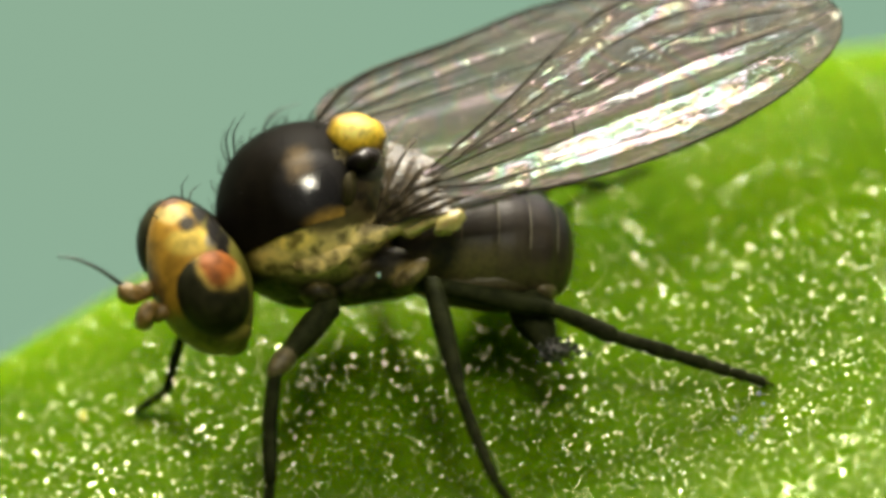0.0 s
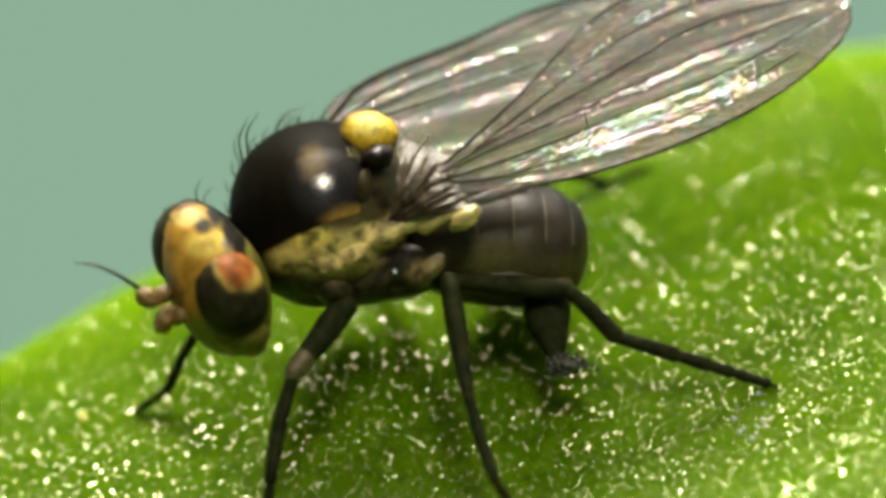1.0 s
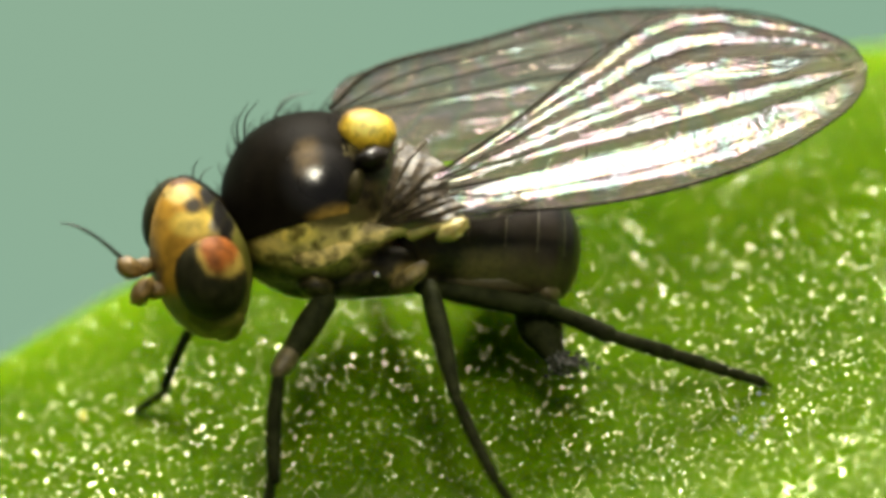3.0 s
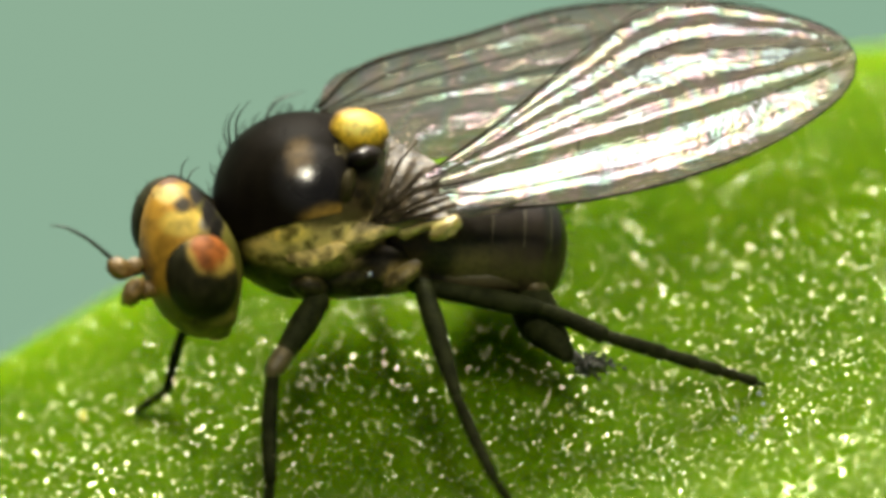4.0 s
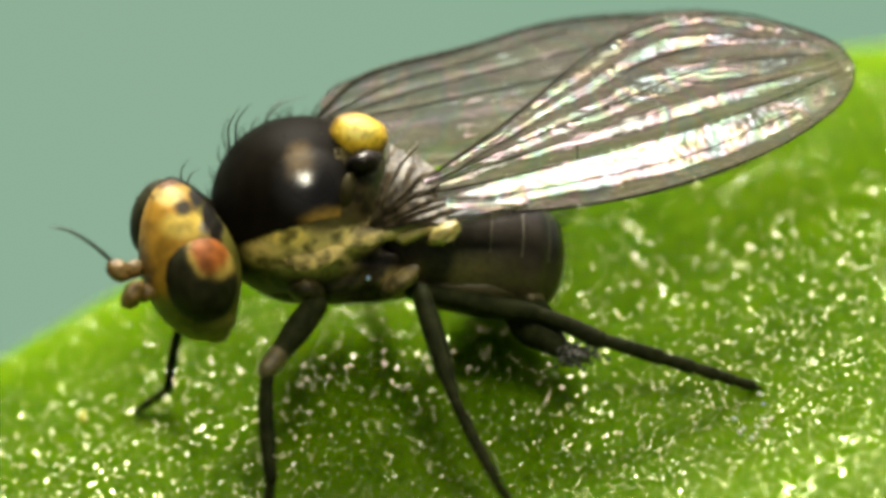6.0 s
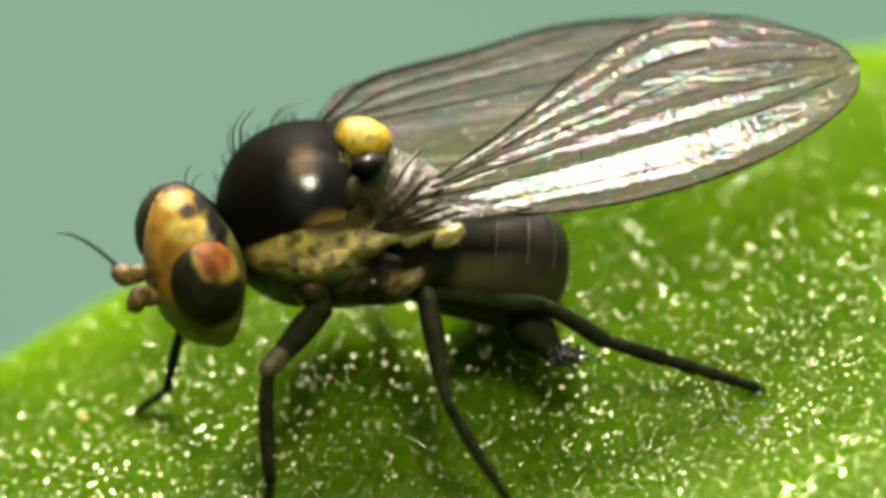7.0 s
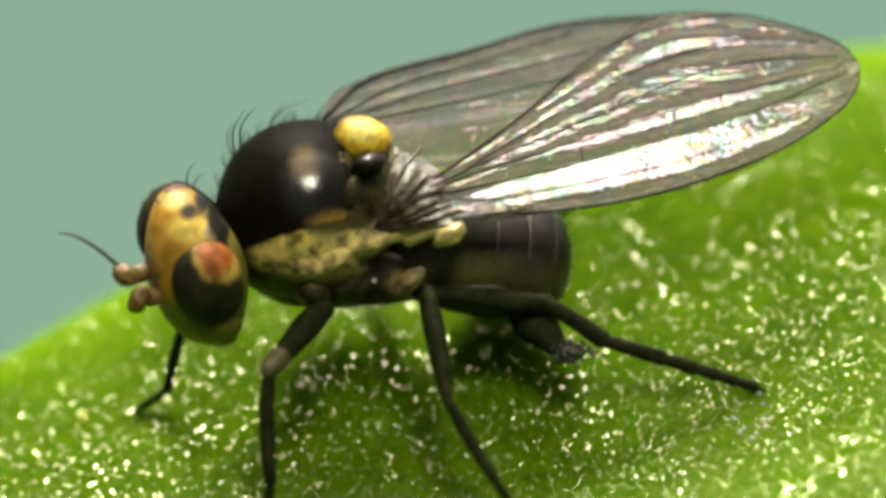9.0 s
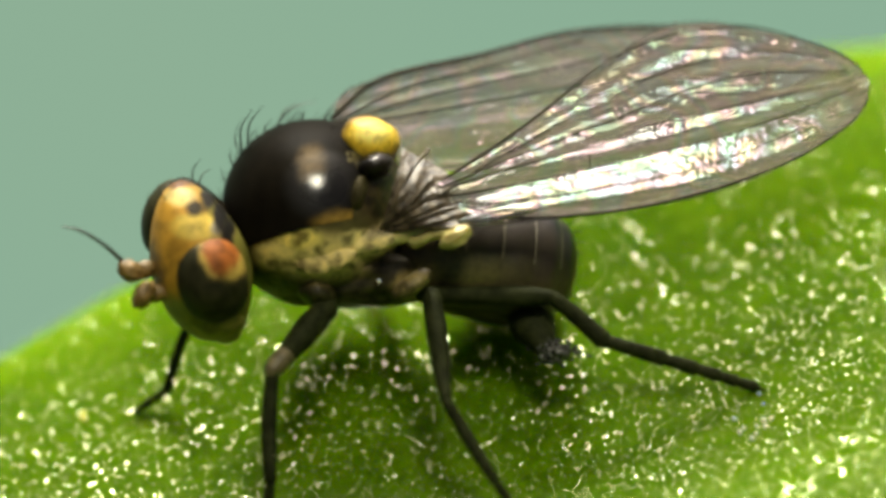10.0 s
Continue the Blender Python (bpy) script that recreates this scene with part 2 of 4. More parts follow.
def wax_material(m):
    """Clear yellowish wax with a gloss, each bead leaning its own way."""
    n, link = m.node_tree.nodes, m.node_tree.links
    n.remove(n["Principled BSDF"])
    clear, gloss, both = n.new("ShaderNodeBsdfTransparent"), n.new("ShaderNodeBsdfGlossy"), n.new("ShaderNodeMixShader")
    gloss.inputs["Color"].default_value = (1.0, 1.0, 0.6, 1)
    gloss.inputs["Roughness"].default_value = 0.14
    both.inputs[0].default_value = 0.2
    link.new(clear.outputs[0], both.inputs[1])
    link.new(gloss.outputs[0], both.inputs[2])
    link.new(both.outputs[0], n["Material Output"].inputs[0])
    face, toss = n.new("ShaderNodeNewGeometry"), n.new("ShaderNodeTexWhiteNoise")
    toss.noise_dimensions = "1D"
    link.new(face.outputs["Random Per Island"], toss.inputs["W"])
    tilt, lean, whole = (n.new("ShaderNodeVectorMath") for k in range(3))
    tilt.operation, lean.operation, whole.operation = "SUBTRACT", "MULTIPLY_ADD", "NORMALIZE"
    tilt.inputs[1].default_value, lean.inputs[1].default_value = (0.5, 0.5, 0.5), (1.1, 1.1, 1.1)
    link.new(toss.outputs["Color"], tilt.inputs[0])
    link.new(tilt.outputs[0], lean.inputs[0])
    link.new(face.outputs["Normal"], lean.inputs[2])
    link.new(lean.outputs[0], whole.inputs[0])
    link.new(whole.outputs[0], gloss.inputs["Normal"])


wax_material(WAX)


def ground(x, y):
    """The leaf's upper face with its gentle swells."""
    return leaf_height(x, y) + 0.06 * np.sin(4.5 * (y - 0.1) - 0.5 * x) + 0.012 * np.sin(x * 3.1 + y * 2.0) * np.sin(y * 4.3 - x)


def build_leaf():
    xs, ys = spread((-1.7, 1.7), (-6, 6), 0.02, 1.12), spread((-1.0, 1.3), (-4, 2.6), 0.02, 1.12)
    x, y = np.meshgrid(xs, ys)
    z = ground(x, y)
    nx, ny = len(xs), len(ys)
    top = np.stack([x, y, z], -1).reshape(-1, 3)
    under = top - np.array([0, 0, 0.28])
    verts = np.concatenate([top, under]) @ np.array(VIEW.to_3x3()).T * MM
    i = np.arange(nx * ny).reshape(ny, nx)
    quads = np.stack([i[:-1, :-1], i[:-1, 1:], i[1:, 1:], i[1:, :-1]], -1).reshape(-1, 4)
    n = nx * ny
    edge = np.concatenate([i[0, :], i[1:, -1], i[-1, -2::-1], i[-2:0:-1, 0]])
    nxt = np.roll(edge, -1)
    wall = np.stack([edge, edge + n, nxt + n, nxt], -1)
    data = bpy.data.meshes.new("leaf")
    data.from_pydata(verts.tolist(), [], np.concatenate([quads, quads[:, ::-1] + n, wall]).tolist())
    data.materials.append(LEAF)
    data.polygons.foreach_set("use_smooth", np.ones(len(data.polygons), bool))
    return tagged(new("leaf", data), "fresh green leaf with a glittering skin of small cells", "leaf")


def build_cells(leaf):
    """The domed cells of the leaf's skin, each of its own size and height."""
    rng = np.random.default_rng(4)
    step = 0.0165
    gx, gy = np.meshgrid(np.arange(-1.68, 1.68, step), np.arange(-1.05, 1.3, step * 0.88))
    gx = gx + (np.arange(gx.shape[0]) % 2)[:, None] * step / 2
    # fewer beads towards the leaf's far side
    keep = rng.random(gx.shape) < np.clip(0.95 - gy / 0.6, 0.2, 1.0)
    gx, gy = gx[keep], gy[keep]
    n = gx.size
    x = gx.ravel() + rng.normal(0, 0.0034, n)
    y = gy.ravel() + rng.normal(0, 0.0034, n)
    z = ground(x, y)
    e = 0.004
    du = np.stack([np.full(n, e), np.zeros(n), ground(x + e, y) - z], -1)
    dv = np.stack([np.zeros(n), np.full(n, e), ground(x, y + e) - z], -1)
    normal = np.cross(du, dv)
    normal /= np.linalg.norm(normal, axis=1)[:, None]
    u = du / np.linalg.norm(du, axis=1)[:, None]
    v = np.cross(normal, u)
    radius = rng.uniform(0.0046, 0.0072, n)
    tall = radius * rng.uniform(0.05, 0.10, n)
    stretch = rng.uniform(1.0, 1.4, n)
    centre = np.stack([x, y, z], -1)
    sides = 6
    rings = ((1.0, -0.06), (0.55, 0.66))
    verts = []
    for r, h in rings:
        for k in range(sides):
            a = 2 * math.pi * k / sides
            verts.append(centre + u * (radius * r * math.cos(a))[:, None] + v * (radius * stretch * r * math.sin(a))[:, None]
                         + normal * (tall * h)[:, None])
    verts.append(centre + normal * (tall * 0.94)[:, None])
    per = len(verts)
    verts = np.stack(verts, 1).reshape(-1, 3) @ np.array(VIEW.to_3x3()).T * MM
    quads, tris = [], []
    for i in range(len(rings) - 1):
        for k in range(sides):
            j = (k + 1) % sides
            quads.append((i * sides + k, i * sides + j, (i + 1) * sides + j, (i + 1) * sides + k))
    top = (len(rings) - 1) * sides
    tris = [(top + k, top + (k + 1) % sides, per - 1) for k in range(sides)]
    start = (np.arange(n) * per)[:, None, None]
    faces = (start + np.array(quads)).reshape(-1, 4).tolist() + (start + np.array(tris)).reshape(-1, 3).tolist()
    data = bpy.data.meshes.new("leaf_skin")
    data.from_pydata(verts.tolist(), [], faces)
    data.materials.append(WAX)
    data.polygons.foreach_set("use_smooth", np.ones(len(data.polygons), bool))
    ob = tagged(new("leaf_skin", data), "glittering clear wax beads on the leaf skin", kind="stuff")
    ob.parent = leaf


build_cells(build_leaf())


def on_leaf(x, y, lift=0.0):
    """A place on the leaf, in metres."""
    return VIEW @ Vector((x, y, float(ground(x, y)) + lift)) * MM


def grain(bm, centre, r, rng):
    made = bmesh.ops.create_icosphere(bm, subdivisions=2, radius=r * MM)["verts"]
    for v in made:
        v.co = centre + v.co * rng.uniform(0.85, 1.1)


def build_specks():
    """What lies on the leaf: one yellow pollen grain, and pale grains added as a patch of white glints."""
    rng = random.Random(8)
    for name, label, material, spots in (
            ("pollen_grain", "tiny bright yellow pollen grain lying on the leaf", POLLEN, ((-1.233, 0.200, 0.011), (-1.231, 0.185, 0.009))),
            ("dust_clump", "small patch of pale grains added as white glints on the leaf", PALE_GLINT,
             [(1.046 + rng.gauss(0, 0.040), -0.28 + rng.gauss(0, 0.055), rng.uniform(0.005, 0.009)) for k in range(11)])):
        bm = bmesh.new()
        for x, y, r in spots:
            grain(bm, on_leaf(x, y, r * 0.6), r, rng)
        data = bpy.data.meshes.new(name)
        bm.to_mesh(data)
        bm.free()
        data.materials.append(material)
        data.polygons.foreach_set("use_smooth", np.ones(len(data.polygons), bool))
        tagged(new(name, data), label, name.split("_")[0])


build_specks()

BACK = bpy.data.materials.new("glowing_grey_green_distance")
BACK.use_nodes = True


def build_backdrop():
    n, link = BACK.node_tree.nodes, BACK.node_tree.links
    n.remove(n["Principled BSDF"])
    # the sheet glows by itself in place of daylight on a far background
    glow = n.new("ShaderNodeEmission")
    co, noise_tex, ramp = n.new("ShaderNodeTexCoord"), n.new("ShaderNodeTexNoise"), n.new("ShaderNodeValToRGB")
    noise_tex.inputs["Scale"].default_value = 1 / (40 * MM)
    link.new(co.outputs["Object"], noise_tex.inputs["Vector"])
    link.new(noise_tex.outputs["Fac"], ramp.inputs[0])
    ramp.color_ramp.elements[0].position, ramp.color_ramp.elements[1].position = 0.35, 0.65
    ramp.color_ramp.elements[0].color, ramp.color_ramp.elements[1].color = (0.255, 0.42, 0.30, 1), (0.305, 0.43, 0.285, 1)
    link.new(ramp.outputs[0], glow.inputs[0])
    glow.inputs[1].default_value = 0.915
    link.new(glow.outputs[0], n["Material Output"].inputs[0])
    bm = bmesh.new()
    rows = []
    for k in range(13):
        a = radians(-42 + 7 * k)
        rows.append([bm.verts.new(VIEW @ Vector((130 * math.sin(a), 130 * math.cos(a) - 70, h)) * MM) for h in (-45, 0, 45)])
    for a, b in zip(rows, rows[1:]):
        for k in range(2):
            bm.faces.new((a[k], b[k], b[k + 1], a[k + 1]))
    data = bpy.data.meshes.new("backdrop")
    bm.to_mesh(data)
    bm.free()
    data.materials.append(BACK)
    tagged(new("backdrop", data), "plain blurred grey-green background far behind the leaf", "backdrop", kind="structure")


build_backdrop()


# ---- the fly ----
fly = tagged(new("fly"), "small black and yellow leaf-miner fly standing on the green leaf", "fly")
fly.matrix_world = Matrix.Translation(VIEW @ (BASE * MM)) @ VIEW
PIVOT["fly"] = BASE


def bristle(root, tip, width, parent, bend=0.15):
    a, b, width = Vector(root), Vector(tip), width * 0.7
    mid = (a + b) / 2 + Vector((-(b - a).z, 0, (b - a).x)) * bend
    return part("bristle", tube([a, mid, b], [width, width * 0.7, width * 0.15], 6, 4), HAIR, parent)


SHIELD = zoned("shiny_black_shield", (0.006, 0.005, 0.003), (
    # soft brown patch: the golden halo beside the highlight, painted in
    ((-0.462, -0.300, 0.280), (0.040, 0.3, 0.055), (0.13, 0.09, 0.04), 0.7),
    ((-0.346, -0.300, 0.081), (0.088, 0.4, 0.042), (0.27, 0.165, 0.03), 0.5),), (-0.429, 0.000, 0.078), 0.5, 0.0008, 0.02, 0.014, 0.35, ((-0.417, -0.300, 0.199), (0.122, 0.3, 0.103), 0.16))
SCUTELLUM = zoned("bright_yellow_scutellum", (0.12, 0.06, 0.012), (
    ((-0.261, -0.200, 0.373), (0.090, 0.4, 0.065), (0.92, 0.62, 0.04), 0.3),
    # paler inner patch paints the highlight on the yellow
    ((-0.263, -0.200, 0.388), (0.057, 0.4, 0.034), (0.97, 0.80, 0.18), 0.5)), (-0.429, 0.000, 0.078), 0.5, 0.001, 0.3, 0.012, 0.08)
SIDE = zoned("olive_side_with_pale_patches", (0.07, 0.058, 0.018), (
    ((-0.328, -0.250, -0.074), (0.287, 0.3, 0.134), (0.11, 0.092, 0.027), 0.3),
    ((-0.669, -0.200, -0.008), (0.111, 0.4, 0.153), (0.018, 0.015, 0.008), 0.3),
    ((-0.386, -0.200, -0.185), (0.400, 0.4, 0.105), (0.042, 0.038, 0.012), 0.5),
    ((-0.175, -0.250, -0.085), (0.110, 0.4, 0.080), (0.022, 0.019, 0.008), 0.6),
    ((-0.422, -0.250, -0.026), (0.143, 0.25, 0.080), (0.72, 0.56, 0.19), 0.35),
    ((-0.574, -0.220, -0.021), (0.080, 0.25, 0.052), (0.72, 0.56, 0.17), 0.3),
    ((-0.498, -0.240, 0.032), (0.084, 0.25, 0.042), (0.85, 0.66, 0.15), 0.22),
    ((-0.271, -0.260, 0.021), (0.107, 0.25, 0.046), (0.85, 0.68, 0.25), 0.25),
    ((-0.243, -0.250, 0.181), (0.084, 0.3, 0.119), (0.05, 0.036, 0.012), 0.4),
    ((-0.112, -0.200, -0.121), (0.075, 0.25, 0.050), (0.32, 0.25, 0.085), 0.4),
    ((-0.159, -0.200, 0.059), (0.096, 0.25, 0.042), (0.7, 0.57, 0.24), 0.4)), (-0.429, 0.000, 0.078), 0.45, 0.003, 0.25, 0.012, 0.6, None, 0.55)


def pleats(root, rim):
    """A folded fan from its root to a curved rim, like the gathered base of a wing."""
    bm = bmesh.new()
    root, line = Vector(root), curve_through(rim, 30)
    grid = []
    for i, p in enumerate(line):
        u = i / (len(line) - 1)
        row = []
        for k in range(1, 25):
            t = k / 24
            lift = 0.007 * math.sin(math.pi * t) * math.sin(2 * math.pi * (7.5 * u + 0.9 * noise.noise(Vector((u * 5, t * 2, 0)))))
            lift += 0.07 * math.sin(math.pi * t) + 0.012 * noise.noise(Vector((u * 9, t * 6, 3)))
            row.append(bm.verts.new(root.lerp(p, t) - Vector((0, lift, 0))))
        grid.append(row)
    for a, b in zip(grid, grid[1:]):
        for k in range(23):
            bm.faces.new((a[k], b[k], b[k + 1], a[k + 1]))
    return bm


def build_thorax():
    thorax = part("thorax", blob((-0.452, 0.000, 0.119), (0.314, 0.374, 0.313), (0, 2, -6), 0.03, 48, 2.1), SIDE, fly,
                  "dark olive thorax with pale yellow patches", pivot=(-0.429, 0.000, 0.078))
    bm = blob((-0.455, 0.000, 0.121), (0.316, 0.38, 0.318), (0, 0, -6), 0.012, 72, 2.08)
    bmesh.ops.bisect_plane(bm, geom=bm.verts[:] + bm.edges[:] + bm.faces[:], plane_co=(-0.421, -0.300, 0.070), plane_no=(-0.25, 0.12, 1.0), clear_inner=True)
    bmesh.ops.bisect_plane(bm, geom=bm.verts[:] + bm.edges[:] + bm.faces[:], plane_co=(-0.305, -0.300, 0.190), plane_no=(-1.0, 0.25, 0.10), clear_inner=True)
    part("back_shield", bm, SHIELD, thorax, "glossy black domed back")
    part("scutellum", blob((-0.274, -0.120, 0.361), (0.101, 0.15, 0.082), (0, 12, 0), 0.08, 32, 2.5), SCUTELLUM, thorax, "bright yellow scutellum")
    part("scutellum_corner", blob((-0.253, -0.250, 0.277), (0.065, 0.10, 0.046), (0, -20, 0), 0.1, 20), SHINY_BLACK, thorax)
    part("shoulder_plate", blob((-0.305, -0.290, 0.181), (0.027, 0.08, 0.069), (0, 12, 0), 0.2, 18), OLIVE, thorax)
    for c, r, turn in (((-0.495, -0.335, 0.030), (0.084, 0.012, 0.038), 18), ((-0.411, -0.320, -0.039), (0.096, 0.012, 0.038), -12),
                       ((-0.271, -0.295, 0.024), (0.092, 0.014, 0.034), -8)):
        part("side_plate", blob(c, r, (0, turn, 0), 0.25, 28), SIDE, thorax, "mottled pale yellow side plate")
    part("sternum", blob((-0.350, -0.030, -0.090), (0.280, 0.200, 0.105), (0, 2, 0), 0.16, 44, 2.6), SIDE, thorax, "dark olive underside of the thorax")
    part("leg_socket", blob((-0.125, -0.270, -0.118), (0.078, 0.06, 0.034), (0, -36, 0), 0.12, 26), SIDE, thorax, "dull olive-yellow leg socket")
    part("wing_root", tube([(-0.224, -0.260, 0.030), (-0.120, -0.280, 0.062), (-0.026, -0.300, 0.092), (0.086, -0.300, 0.118)],
                           [0.029, 0.033, 0.027, 0.011], 12), PALE, thorax, "pale ridge under the wing")
    part("leg_socket", blob((-0.439, -0.180, -0.146), (0.073, 0.12, 0.052), (0, 25, 0), 0.1, 26), SIDE, thorax, "dark leg socket")
    hinge = part("wing_hinge", pleats((-0.230, -0.280, 0.055), ((-0.159, -0.140, 0.340), (-0.026, -0.200, 0.270), (0.079, -0.250, 0.181), (0.158, -0.300, 0.092))), BASE_MEMBRANE, thorax, "glinting folded wing hinge")
    for line in (((-0.229, -0.300, 0.068), (-0.177, -0.310, 0.171), (-0.130, -0.280, 0.265), (-0.074, -0.200, 0.333)), ((-0.195, -0.300, 0.058), (-0.130, -0.310, 0.152), (-0.060, -0.290, 0.237)),
                 ((-0.158, -0.300, 0.077), (-0.092, -0.310, 0.148), (0.002, -0.280, 0.209)), ((-0.130, -0.300, 0.086), (-0.045, -0.310, 0.137), (0.058, -0.280, 0.171))):
        part("fold", tube(line, [0.006] * len(line), 8, 5), BASE_MEMBRANE, hinge)
    part("alula", blob((0.160, -0.345, 0.118), (0.150, 0.010, 0.024), (-22, -13, 0), 0.22, 40), MEMBRANE, thorax, "glinting lobe at the wing base")
    # pale bead added in place of a small white glint on the side
    part("white_glint_bead", blob((-0.232, -0.305, -0.107), (0.007, 0.006, 0.008), (0, 0, 0), 0.1, 10), PALE_GLINT, thorax, "tiny pale bead standing for a white glint")
    halter = part("halter", blob((0.020, -0.360, 0.044), (0.058, 0.042, 0.033), (0, -32, 0), 0.3, 26), PALE, thorax, "pale yellow halter knob")
    part("stalk", tube([(-0.120, -0.280, 0.030), (-0.045, -0.320, 0.054), (0.011, -0.350, 0.054)], [0.029, 0.021, 0.023], 10), PALE, halter)
    for root, tip, w in (((-0.702, -0.100, 0.321), (-0.665, -0.160, 0.466), 0.006), ((-0.712, 0.000, 0.312), (-0.712, 0.000, 0.432), 0.005),
                         ((-0.682, -0.120, 0.340), (-0.628, -0.200, 0.475), 0.006), ((-0.731, 0.000, 0.270), (-0.739, 0.000, 0.342), 0.005),
                         ((-0.603, 0.050, 0.395), (-0.454, 0.100, 0.506), 0.006), ((-0.589, 0.100, 0.414), (-0.519, 0.160, 0.498), 0.005),
                         ((-0.432, 0.120, 0.433), (-0.333, 0.200, 0.525), 0.006), ((-0.677, 0.000, 0.350), (-0.649, 0.000, 0.413), 0.004),
                         ((-0.635, 0.000, 0.373), (-0.601, 0.000, 0.438), 0.004), ((-0.742, -0.100, 0.211), (-0.771, -0.120, 0.268), 0.004),
                         ((-0.543, 0.000, 0.419), (-0.505, 0.000, 0.469), 0.004), ((-0.749, -0.120, 0.139), (-0.778, -0.140, 0.182), 0.004)):
        bristle(root, tip, w, thorax)
    fuzz = bmesh.new()
    rng = random.Random(3)
    centre, size = Vector((-0.455, 0.000, 0.121)), Vector((0.316, 0.38, 0.318))
    for k in range(80):
        a, e = rng.uniform(1.2, 3.5), rng.uniform(0.0, 1.4)
        way = Vector((math.cos(a) * math.cos(e), -math.sin(a) * math.cos(e) * rng.choice((1, 0.2, -0.4)), math.sin(e))).normalized()
        root = centre + Vector((way.x * size.x, way.y * size.y, way.z * size.z)) * 0.985
        tip = root + (way * 0.8 + Vector((0.5, 0, 0.25))).normalized() * rng.uniform(0.022, 0.05)
        tube([root, tip], [0.0016, 0.0005], 4, 1, fuzz)
    tagged(part("fuzz", fuzz, HAIR, thorax, "short dark hairs"), kind="stuff")
    return thorax


FACE = zoned("orange_yellow_face", (0.15, 0.14, 0.025), (
    ((-0.917, -0.300, 0.030), (0.126, 0.4, 0.207), (0.52, 0.28, 0.03), 0.25),
    ((-0.835, -0.300, 0.062), (0.088, 0.4, 0.048), (0.72, 0.52, 0.09), 0.25),
    ((-0.895, -0.300, 0.160), (0.050, 0.4, 0.034), (0.66, 0.50, 0.16), 0.3),
    ((-0.756, -0.300, 0.039), (0.042, 0.4, 0.038), (0.45, 0.34, 0.1), 0.25),
    # brown shadow along the front edge of the face, put into the colour
    ((-0.981, -0.300, -0.092), (0.042, 0.3, 0.088), (0.2, 0.12, 0.03), 0.4),
    ((-0.769, -0.300, -0.271), (0.134, 0.4, 0.069), (0.19, 0.17, 0.026), 0.3),
    ((-0.915, -0.300, 0.205), (0.060, 0.4, 0.016), (0.16, 0.07, 0.025), 0.5),
    ((-0.846, -0.380, 0.122), (0.032, 0.14, 0.026), (0.03, 0.024, 0.010), 0.4),
    ((-0.770, -0.300, 0.065), (0.022, 0.4, 0.024), (0.38, 0.34, 0.24), 0.4),
    ((-0.803, -0.250, 0.172), (0.026, 0.4, 0.060), (0.012, 0.011, 0.008), 0.3),
    ((-0.762, -0.250, 0.105), (0.026, 0.4, 0.060), (0.012, 0.011, 0.008), 0.3),
    ((-0.735, -0.250, 0.040), (0.022, 0.4, 0.060), (0.012, 0.011, 0.008), 0.3)), (-0.681, -0.150, 0.002), 0.5, 0.0012, 0.2, 0.01, 0.4, None, 0.12)
FACETS = zoned("rusty_facets_with_painted_shade", (0.026, 0.025, 0.010), (
    ((-0.742, -0.400, -0.024), (0.088, 0.3, 0.100), (0.42, 0.30, 0.06), 0.12),
    # rust where the eye is lit; the dark zones after it paint its shade
    ((-0.752, -0.400, -0.014), (0.064, 0.3, 0.084), (0.30, 0.095, 0.018), 0.2),
    ((-0.882, -0.400, -0.110), (0.069, 0.3, 0.130), (0.026, 0.025, 0.010), 0.15),
    ((-0.811, -0.400, -0.215), (0.210, 0.3, 0.115), (0.026, 0.025, 0.010), 0.12)), (-0.681, -0.150, 0.002), 0.5, 0.002, 0.1, 0.008, 0.3, None, 0.3)


